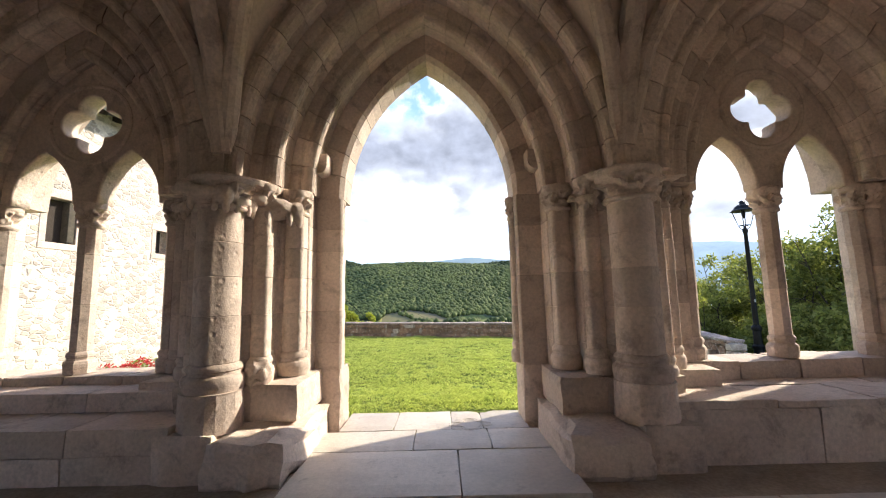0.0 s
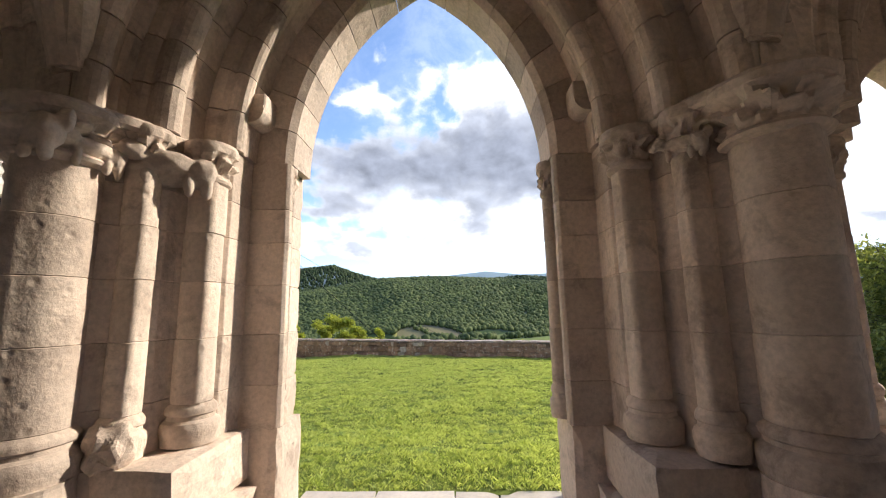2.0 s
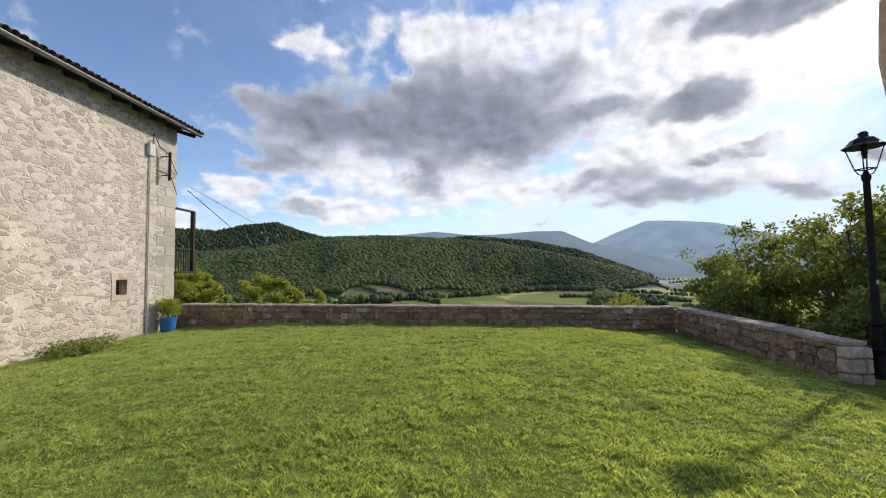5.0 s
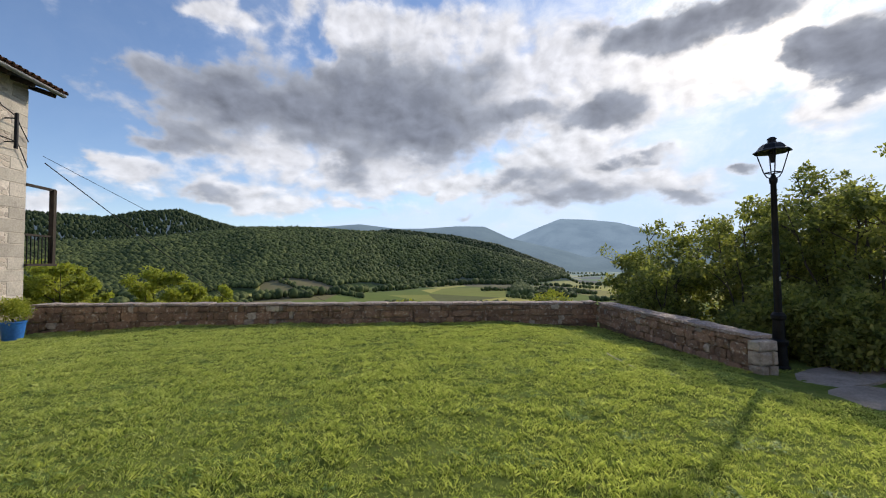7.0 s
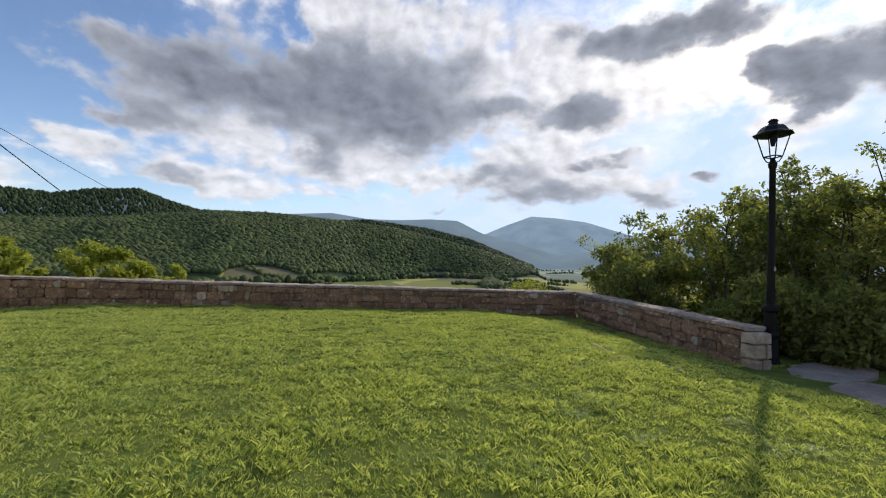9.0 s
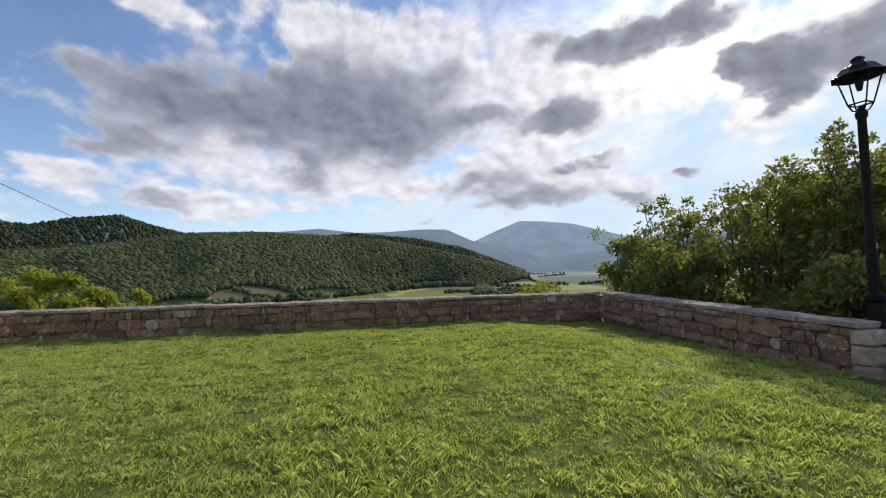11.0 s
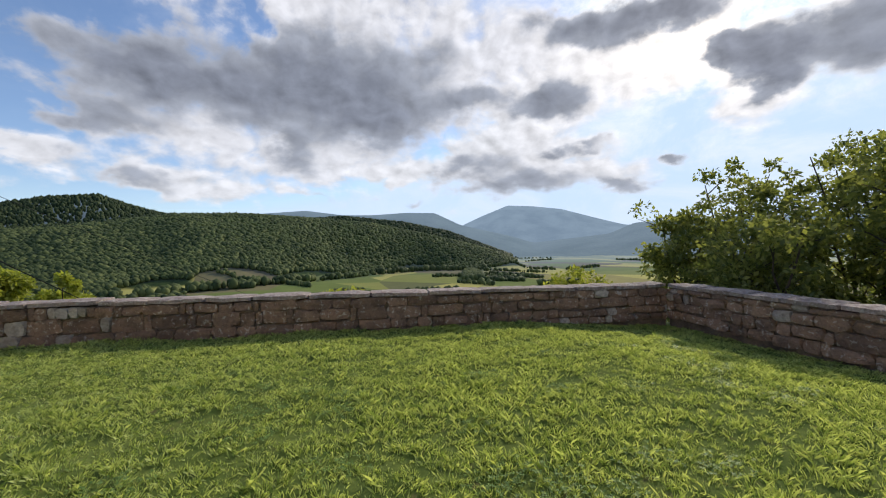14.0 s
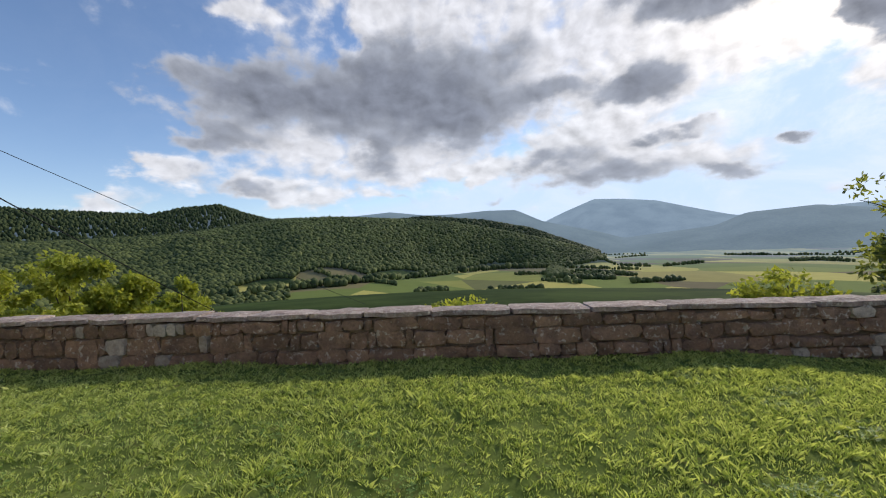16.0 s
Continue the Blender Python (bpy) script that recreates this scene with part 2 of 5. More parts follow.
def house_wall_material():
    """Rubble stone half buried in pale lime render."""
    m = material("rubble_and_render", (0.74, 0.66, 0.58), (0.62, 0.55, 0.48), (0.44, 0.385, 0.33), 0.9, 0.9, 18, 0.5)
    N = Nodes(m.node_tree)
    b = m.node_tree.nodes["Principled BSDF"]
    old = b.inputs["Base Color"].links[0].from_socket
    geo = N.add("ShaderNodeNewGeometry")
    wob = N.noise(geo.outputs["Position"], 3.0, 3)
    mp = N.add("ShaderNodeMapping")
    mp.inputs["Scale"].default_value = (1, 1, 1.7)
    N.link(geo.outputs["Position"], mp.inputs[0])
    ad = N.add("ShaderNodeVectorMath")
    ad.operation = "ADD"
    sc = N.add("ShaderNodeVectorMath")
    sc.operation = "SCALE"
    sc.inputs[3].default_value = 0.18
    N.link(wob.outputs["Color"], sc.inputs[0])
    N.link(mp.outputs[0], ad.inputs[0])
    N.link(sc.outputs[0], ad.inputs[1])
    vd = N.add("ShaderNodeTexVoronoi", Scale=4.8)
    vd.feature = "DISTANCE_TO_EDGE"
    vc = N.add("ShaderNodeTexVoronoi", Scale=4.8)
    N.link(ad.outputs[0], vd.inputs["Vector"])
    N.link(ad.outputs[0], vc.inputs["Vector"])
    sc2 = N.add("ShaderNodeSeparateColor")
    N.link(vc.outputs["Color"], sc2.inputs[0])
    show = N.math("MULTIPLY", N.ramp(vd.outputs[0], 0.03, 0.12), N.ramp(sc2.outputs[0], 0.2, 0.5))
    tone = N.mix(sc2.outputs[1], (0.3, 0.255, 0.215), (0.58, 0.49, 0.41))
    N.link(N.mix(N.math("MULTIPLY", show, 0.75), old, tone), b.inputs["Base Color"])
    bp = N.add("ShaderNodeBump", Strength=0.8, Distance=0.04)
    N.link(show, bp.inputs["Height"])
    N.link(b.inputs["Normal"].links[0].from_socket, bp.inputs["Normal"])
    N.link(bp.outputs[0], b.inputs["Normal"])
    return m


HOUSE = house_wall_material()


# ---- mesh helpers ----
def part(name, bm, mat, parent=None, label="", smooth=False):
    me = bpy.data.meshes.new(name)
    bm.to_mesh(me)
    bm.free()
    me.materials.append(mat)
    if smooth:
        for p in me.polygons:
            p.use_smooth = True
        me.set_sharp_from_angle(angle=radians(33))
    ob = new(name, me)
    if parent:
        ob.parent = parent
    if label:
        tagged(ob, label)
    return ob


def raw(name, verts, faces, mat, parent=None, smooth=False):
    """A mesh from numpy arrays: verts n x 3, faces m x k."""
    me = bpy.data.meshes.new(name)
    verts, faces = np.asarray(verts, np.float32), np.asarray(faces, np.int32)
    k = faces.shape[1]
    me.vertices.add(len(verts))
    me.vertices.foreach_set("co", verts.ravel())
    me.loops.add(faces.size)
    me.loops.foreach_set("vertex_index", faces.ravel())
    me.polygons.add(len(faces))
    me.polygons.foreach_set("loop_start", np.arange(0, faces.size, k, dtype=np.int32))
    if smooth:
        me.polygons.foreach_set("use_smooth", np.ones(len(faces), bool))
    me.update(calc_edges=True)
    me.materials.append(mat)
    ob = new(name, me)
    if parent:
        ob.parent = parent
    return ob


def thing(name, label, category, group="", kind="", at=(0, 0, 0)):
    ob = new(name)
    ob.location = at
    return tagged(ob, label, category, group, kind)


def box(bm, x0, x1, y0, y1, z0, z1, bevel=0.0, rough=0.0, seg=1):
    g = bmesh.ops.create_cube(bm, size=1, matrix=Matrix.LocRotScale(((x0 + x1) / 2, (y0 + y1) / 2, (z0 + z1) / 2), None, (abs(x1 - x0), abs(y1 - y0), abs(z1 - z0))))
    vs = g["verts"]
    if rough:
        mid = Vector(((x0 + x1) / 2, (y0 + y1) / 2, (z0 + z1) / 2))
        half = Vector((abs(x1 - x0) / 2, abs(y1 - y0) / 2, abs(z1 - z0) / 2))
        es = list({e for v in vs for e in v.link_edges})
        before = set(bm.verts) - set(vs)
        bmesh.ops.subdivide_edges(bm, edges=es, cuts=4, use_grid_fill=True)
        vs = [v for v in bm.verts if v not in before]
        for v in vs:
            d = v.co - mid
            at = [k for k in range(3) if abs(abs(d[k]) - half[k]) < 1e-4]
            if len(at) > 1:
                wear = bevel * (0.5 + 0.9 * abs(noise.noise(v.co * 3.1)))
                for k in at:
                    v.co[k] -= math.copysign(min(wear, half[k] * 0.4), d[k])
            v.co += Vector(noise.noise_vector(v.co * 5)) * rough
        return vs
    if bevel:
        es = list({e for v in vs for e in v.link_edges})
        r = bmesh.ops.bevel(bm, geom=es, offset=bevel, segments=seg, affect="EDGES", profile=0.6)
        vs = list({v for f in r["faces"] for v in f.verts})
    return vs


def prism(bm, plan, z0, z1, bevel=0.0):
    """An upright prism on a plan of x, y points; flat bottom and top, edges eased."""
    a = [bm.verts.new((x, y, z0)) for x, y in plan]
    f = bm.faces.new(a)
    r = bmesh.ops.extrude_face_region(bm, geom=[f])
    up = [v for v in r["geom"] if isinstance(v, bmesh.types.BMVert)]
    for v in up:
        v.co.z = z1
    bmesh.ops.recalc_face_normals(bm, faces=bm.faces[:])
    if bevel:
        bmesh.ops.bevel(bm, geom=[e for e in bm.edges], offset=bevel, segments=1, affect="EDGES")
    return bm


def lathe(bm, prof, cx=0, cy=0, seg=20, wobble=None, rot=0.0):
    """Turn a profile of (radius, z) round an upright axis; wobble(angle, z, r) gives a new radius."""
    rings = []
    for r, z in prof:
        ring = []
        for i in range(seg):
            a = rot + 2 * math.pi * i / seg
            rr = wobble(a, z, r) if wobble else r
            ring.append(bm.verts.new((cx + rr * math.cos(a), cy + rr * math.sin(a), z)))
        rings.append(ring)
    for p, q in zip(rings, rings[1:]):
        for i in range(seg):
            bm.faces.new((p[i], p[(i + 1) % seg], q[(i + 1) % seg], q[i]))
    bm.faces.new(rings[0][::-1])
    bm.faces.new(rings[-1])
    return bm


def tube(bm, pts, r, seg=8, taper=None):
    """A round bar along points; taper gives the radius at the end."""
    rings = []
    n = len(pts)
    for i, p in enumerate(pts):
        p = Vector(p)
        d = (Vector(pts[min(i + 1, n - 1)]) - Vector(pts[max(i - 1, 0)])).normalized()
        q = d.to_track_quat("Z", "Y")
        rr = r if taper is None else r + (taper - r) * i / max(1, n - 1)
        rings.append([bm.verts.new(p + q @ Vector((rr * math.cos(2 * math.pi * k / seg), rr * math.sin(2 * math.pi * k / seg), 0))) for k in range(seg)])
    for a, b in zip(rings, rings[1:]):
        for k in range(seg):
            bm.faces.new((a[k], a[(k + 1) % seg], b[(k + 1) % seg], b[k]))
    bm.faces.new(rings[0][::-1])
    bm.faces.new(rings[-1])
    return bm


def sm(a, b, x):
    t = np.clip((x - a) / (b - a), 0, 1)
    return t * t * (3 - 2 * t)


# ---- the cloister arcade ----
CX, BAY, SPRING = -0.17, 4.17, 2.76      # axis of the doorway, width of a bay, springing of the arches
DOOR, WIN = 1.08, 1.02                   # half widths of the doorway and of the windows


def arch_at(half, d, delta, s):
    """Point of a pointed arch, left haunch: half width + delta, centre d beyond the axis, s from 0 at the springing to 1 at the apex."""
    r = half + d + delta
    t = s * math.acos(d / r)
    return d - r * math.cos(t), r * math.sin(t)


def order_profile(a, b, yf, yb, r):
    pts = [(a, yb), (a, yf + 2.2 * r), (a + 0.25 * r, yf + 1.75 * r)]
    cx, cy = a + 0.75 * r, yf + 0.75 * r
    for k in range(9):
        t = radians(125 + k * 25)
        pts.append((cx + r * math.cos(t), cy + r * math.sin(t)))
    return pts + [(a + 1.9 * r, yf + 0.25 * r), (a + 2.3 * r, yf), (b, yf), (b, yb)]


def arch_order(parent, axis, half, d, prof, n, spring=SPRING, mat=None, name="voussoir"):
    """One ring of voussoirs, each a stone of its own with a narrow joint."""
    for side in (1, -1):
        for i in range(n):
            bm = bmesh.new()
            s0, s1 = i / n, (i + 1) / n
            gap = 0.0013
            stations = [s0 + (0 if i == 0 else gap), (s0 + s1) / 2, s1 - (0 if i == n - 1 else gap)]
            j = random.uniform(-0.006, 0.006)
            rings = []
            for s in stations:
                ring = []
                for de, y in prof:
                    px, pz = arch_at(half, d, de, s)
                    w = noise.noise(Vector((px * side * 5 + axis, y * 5, pz * 5))) * 0.006
                    ring.append(bm.verts.new((axis + side * px, y + j + w, spring + pz + w)))
                rings.append(ring)
            m = len(prof)
            for p, q in zip(rings, rings[1:]):
                for k in range(m):
                    bm.faces.new((p[k], p[(k + 1) % m], q[(k + 1) % m], q[k]))
            bm.faces.new(rings[0])
            bm.faces.new(rings[-1])
            bmesh.ops.recalc_face_normals(bm, faces=bm.faces[:])
            part(name, bm, mat or LIME, parent)


def spandrel(name, axis, half, d, delta, y0, y1, top):
    """The plain wall over one arch."""
    bm = bmesh.new()
    pts = [arch_at(half, d, delta, i / 14) for i in range(15)]
    line = [(-BAY / 2, 0)] + [p for p in pts if p[0] > -BAY / 2] + [(-x, z) for x, z in pts[-2::-1] if -x < BAY / 2] + [(BAY / 2, 0)]
    for (xa, za), (xb, zb) in zip(line, line[1:]):
        if xb - xa < 1e-4:
            continue
        vs = [bm.verts.new((axis + x, y, SPRING + z)) for y in (y0, y1) for x, z in ((xa, za), (xb, zb), (xb, top), (xa, top))]
        for q in ((0, 1, 2, 3), (7, 6, 5, 4), (0, 4, 5, 1), (3, 2, 6, 7)):
            bm.faces.new([vs[k] for k in q])
    bmesh.ops.remove_doubles(bm, verts=bm.verts[:], dist=0.0005)
    return tagged(part(name, bm, LIME), "rough pale limestone wall over the pointed arch", "wall", kind="structure")


door_arch = thing("pointed_arch", "tall pointed limestone doorway arch with stepped roll mouldings", "arch", kind="structure")
arch_order(door_arch, CX, DOOR, DOOR, [(0.0, 5.3), (0.0, 4.93), (0.05, 4.87), (0.37, 4.87), (0.37, 5.3)], 8)
arch_order(door_arch, CX, DOOR, DOOR, order_profile(0.29, 0.66, 4.56, 4.95, 0.075), 9)
arch_order(door_arch, CX, DOOR, DOOR, order_profile(0.56, 0.94, 4.2, 4.62, 0.095), 10)
arch_order(door_arch, CX, DOOR, DOOR, order_profile(0.86, 1.22, 3.93, 4.3, 0.09), 11)
spandrel("wall_over_door", CX, DOOR, DOOR, 0.3, 4.64, 5.29, 3.6)
WINDOWS = (CX - BAY, CX + BAY)
for k, axis in enumerate(WINDOWS):
    win_arch = thing("pointed_arch", "pointed limestone window arch with deep roll mouldings", "arch", kind="structure")
    arch_order(win_arch, axis, WIN, WIN, order_profile(0.0, 0.4, 4.5, 4.72, 0.06), 9)
    arch_order(win_arch, axis, WIN, WIN, order_profile(0.3, 0.72, 4.17, 4.6, 0.07), 10)
    arch_order(win_arch, axis, WIN, WIN, order_profile(0.62, 1.08, 3.94, 4.3, 0.07), 11)
    spandrel("wall_over_window", axis, WIN, WIN, 0.02, 4.73, 5.28, 3.6)


def capital_profile(r, z0, z1):
    h = z1 - z0
    return [(r * 1.02, z0 - 0.015), (r * 1.17, z0), (r * 1.22, z0 + 0.02), (r * 1.12, z0 + 0.045)] + \
           [(r * (1.05 + 0.36 * u ** 1.7), z0 + 0.05 + (h - 0.13) * u) for u in [i / 17 for i in range(18)]] + \
           [(r * 1.45, z1 - 0.075), (r * 1.5, z1 - 0.03), (r * 1.4, z1)]


def carve(a, z, r, r0, z0, z1, seed):
    """Leaf and scroll relief on the bell of a capital."""
    u = (z - z0) / (z1 - z0)
    if u < 0.12 or u > 0.8:
        return r * (1 + 0.01 * noise.noise(Vector((a * 3, z * 9, seed))))
    w = math.sin((u - 0.12) / 0.68 * math.pi)
    n = noise.noise(Vector((math.cos(a) * 3.2, math.sin(a) * 3.2, z * 17 + seed)))
    return r * (1 + w * (0.16 * math.cos(6 * a + 2.6 * math.sin(u * 7 + seed)) + 0.07 * math.cos(15 * a - 9 * u) + 0.42 * n))


def shaft(parent, x, y, r, z0, z1, cap_h, courses, seg=18, octagon=False, seed=0.0, face=None, flare=0.7):
    """A colonnette: moulded base, drums, carved capital."""
    bm = bmesh.new()
    b0 = z0
    foot = ((0.5, 0), (0.55, 0.05), (0.62, 0.075), (0.62, 0.115), (0.48, 0.14), (0.2, 0.155), (0.18, 0.18), (0.33, 0.19), (0.36, 0.215), (0.25, 0.235), (0.0, 0.255))
    lathe(bm, [(r * (1 + flare * k), b0 + h) for k, h in foot],
          x, y, 8 if octagon else 24, rot=math.pi / 8 if octagon else 0,
          wobble=lambda a, z, rr: rr * (1 + 0.03 * noise.noise(Vector((a * 2, z * 12, seed)))))
    part("base", bm, LIME, parent, smooth=not octagon)
    lo = z0 + 0.255

    def fillet(a, z, rr):
        """A raised strip down the face of the shaft, its edges worn."""
        d = (a - face + math.pi) % (2 * math.pi) - math.pi
        worn = 0.012 * noise.noise(Vector((a * 2.5, z * 7, seed)))
        return rr * (1 + worn + 0.13 * math.exp(-(d / 0.3) ** 4))

    cuts = [lo] + [c for c in courses if lo + 0.12 < c < z1 - cap_h - 0.1] + [z1 - cap_h]
    for a, b in zip(cuts, cuts[1:]):
        bm = bmesh.new()
        e = 0.004
        k = 1 + random.uniform(-0.012, 0.012)
        lathe(bm, [((r - 0.005) * k, a), (r * k, a + e), (r * k * 1.004, (a + b) / 2), (r * k, b - e), ((r - 0.005) * k, b)], x + random.uniform(-.004, .004), y + random.uniform(-.004, .004), 8 if octagon else seg if face is None else 40, rot=math.pi / 8 if octagon else 0, wobble=fillet if face is not None else None)
        part("drum", bm, LIME, parent, smooth=not octagon)
    bm = bmesh.new()
    c0 = z1 - cap_h
    lathe(bm, capital_profile(r, c0, z1), x, y, 60, wobble=lambda a, z, rr: carve(a, z, rr, r, c0, z1, seed))
    part("capital", bm, LIME, parent, smooth=True)


COURSES = [0.98, 1.36, 1.74, 2.08, 2.36]
PLAN = [(1.15, 5.29), (1.15, 5.12), (1.22, 5.1), (1.22, 4.97), (1.085, 4.96), (1.085, 4.9), (1.11, 4.87), (1.4, 4.87), (1.4, 4.6), (1.47, 4.54), (1.64, 4.4), (1.66, 4.3), (1.72, 4.22), (1.86, 4.1), (1.98, 3.97), (2.2, 3.97), (2.3, 4.1), (2.44, 4.2), (2.56, 4.36), (2.7, 4.5), (2.82, 4.66), (2.95, 4.8), (3.02, 4.9), (2.95, 5.0), (2.85, 5.28)]


def pier(side, outer):
    """A clustered pier; the outer one is the mirror image of the inner one about the window's axis."""
    p = thing("clustered_pier", "clustered limestone pier of engaged shafts on a worn plinth", "pier", "piers of the arcade", "structure")

    def off(o):
        return CX + side * (2 * BAY - o if outer else o)

    zs = [0.66] + COURSES + [2.757]
    for a, b in zip(zs, zs[1:]):
        bm = bmesh.new()
        prism(bm, [(off(o), y) for o, y in PLAN], a + 0.0006, b - 0.0006, 0.005)
        for v in bm.verts:
            v.co += Vector(noise.noise_vector(v.co * 6)) * 0.006
        part("course", bm, LIME, p)
    sd = side * 3.1 + outer
    shaft(p, off(2.08), 3.95, 0.215, 0.66, 2.74, 0.33, COURSES, 24, seed=sd, face=math.atan2(-1, 0), flare=0.45)
    for o, y, r, z0 in ((1.755, 4.2, 0.1, 0.68), (1.52, 4.5, 0.125, 0.69), (2.42, 4.17, 0.085, 0.6), (2.68, 4.46, 0.085, 0.66), (2.96, 4.76, 0.1, 0.7)):
        shaft(p, off(o), y, r, z0, 2.74, 0.29, COURSES, 16, seed=sd + o, face=math.atan2(-0.7, 0.7 * (-side if outer else side) * (-1 if o < 2.08 else 1)))
    # imposts joining the capitals
    bm = bmesh.new()
    prism(bm, [(off(o), y) for o, y in [(1.4, 5.2), (1.4, 4.5), (1.62, 4.36), (1.68, 4.1), (1.8, 3.9), (2.36, 3.9), (2.5, 4.1), (2.62, 4.36), (2.86, 4.6), (2.9, 5.2)]], 2.675, 2.765, 0.02)
    part("impost", bm, LIME, p)
    # drum under the main shaft and stepped plinths
    bm = bmesh.new()
    lathe(bm, [(0.29, 0.3), (0.285, 0.42), (0.28, 0.55), (0.275, 0.64), (0.28, 0.66)], off(2.08), 3.93, 20, wobble=lambda a, z, r: r * (1 + 0.05 * noise.noise(Vector((math.cos(a) * 2, math.sin(a) * 2, z * 4 + sd)))))
    part("plinth", bm, LIME, p)
    for o0, o1, y0, y1, z0, z1 in ((1.3, 1.8, 4.05, 4.9, 0.3, 0.68), (1.76, 2.56, 4.05, 5.2, 0.3, 0.67), (2.5, 3.1, 4.3, 5.2, 0.3, 0.68), (1.09, 1.45, 4.87, 5.3, 0.0, 0.67)):
        bm = bmesh.new()
        box(bm, off(o0), off(o1), y0, y1, z0, z1, 0.02, 0.012)
        part("plinth", bm, LIME, p)
    bm = bmesh.new()
    box(bm, off(1.2), off(1.95), 3.5, 4.87, -0.12, 0.31, 0.05, 0.055 if side < 0 else 0.03, 2)
    part("footing", bm, LIME, p)
    bm = bmesh.new()
    box(bm, off(1.9), off(2.45), 3.62, 4.6, -0.12, 0.34, 0.03, 0.02, 2)
    part("footing", bm, LIME, p)


for side in (1, -1):
    for outer in (False, True):
        pier(side, outer)


def bench(side):
    """Low wall under a window with seats and sill."""
    b = thing("stone_bench", "worn limestone window bench with slab seats below the sill" if side > 0 else "stepped limestone window bench with worn ledges", "bench", kind="structure")

    def blocks(name, o0, o1, n, y0, y1, z0, z1, bev=0.02):
        cuts = [o0 + (o1 - o0) * i / n + (random.uniform(-.06, .06) if 0 < i < n else 0) for i in range(n + 1)]
        for a, c in zip(cuts, cuts[1:]):
            bm = bmesh.new()
            box(bm, CX + side * (a + .001), CX + side * (c - .001), y0, y1, z0, z1 + random.uniform(-.006, .006), bev * 0.45, 0.012, 2)
            part(name, bm, LIME, b)
    if side > 0:
        blocks("base_stone", 2.3, 6.1, 3, 3.78, 4.7, -0.12, 0.42)
        blocks("seat_slab", 2.24, 6.1, 4, 3.74, 4.35, 0.42, 0.495, 0.012)
        blocks("seat_slab", 2.5, 6.1, 5, 4.355, 4.75, 0.42, 0.5, 0.012)
    else:
        blocks("base_stone", 2.3, 6.1, 4, 3.66, 4.7, -0.12, 0.16)
        blocks("base_stone", 2.3, 6.1, 4, 3.64, 4.7, 0.163, 0.4)
        blocks("seat_slab", 2.3, 6.1, 3, 4.2, 4.75, 0.4, 0.6)
    blocks("sill_stone", 2.86, 5.6, 4, 4.6, 5.2, 0.3, 0.7, 0.03)


bench(1)
bench(-1)


def tracery(k, axis):
    w = thing("window_%d" % k, "open two-light limestone tracery window with a quatrefoil", "window", kind="structure")
    cv = bpy.data.curves.new("tracery_plate", "CURVE")
    cv.dimensions, cv.fill_mode, cv.extrude, cv.bevel_depth, cv.bevel_resolution = "2D", "BOTH", 0.1, 0.022, 1

    def loop(pts):
        s = cv.splines.new("POLY")
        s.points.add(len(pts) - 1)
        for q, (x, z) in zip(s.points, pts):
            q.co = (x, z, 0, 1)
        s.use_cyclic_u = True
    outer = [arch_at(WIN + 0.06, WIN, 0, i / 16) for i in range(17)]
    outline = outer + [(-x, z) for x, z in outer[-2::-1]]
    for c in (0.53, -0.53):
        half = [arch_at(0.39, 0.36, 0, i / 10) for i in range(11)]
        light = half + [(-x, z) for x, z in half[-2::-1]]
        outline += [(c + x, z - 0.02) for x, z in (light if c < 0 else light)][::-1]
    loop(outline)
    foil = []
    for q in range(4):
        for j in range(13):
            t = radians(q * 90 - 96 + j * 16)
            foil.append((0.21 * math.cos(radians(q * 90)) + 0.185 * math.cos(t), 0.97 + 0.21 * math.sin(radians(q * 90)) + 0.185 * math.sin(t)))
    loop(foil)
    ob = new("tracery_plate", cv)
    cv.materials.append(LIME)
    ob.matrix_basis = pose(axis, 4.8, SPRING, 90, 0, 0)
    ob.parent = w
    bm = bmesh.new()
    tube(bm, [(axis + 0.5 * math.cos(radians(a)), 4.685, SPRING + 0.97 + 0.5 * math.sin(radians(a))) for a in range(0, 361, 10)], 0.03, 8)
    part("ring_moulding", bm, LIME, w, smooth=True)
    shaft(w, axis, 4.8, 0.115, 0.705, SPRING - 0.02, 0.3, [1.5, 2.1], octagon=True, seed=k * 1.7)
    for s in (-1, 1):
        shaft(w, axis + s * 1.06, 4.8, 0.1, 0.705, SPRING - 0.02, 0.3, [1.3, 2.0], octagon=True, seed=k * 1.7 + s)


tracery(1, WINDOWS[0])
tracery(2, WINDOWS[1])

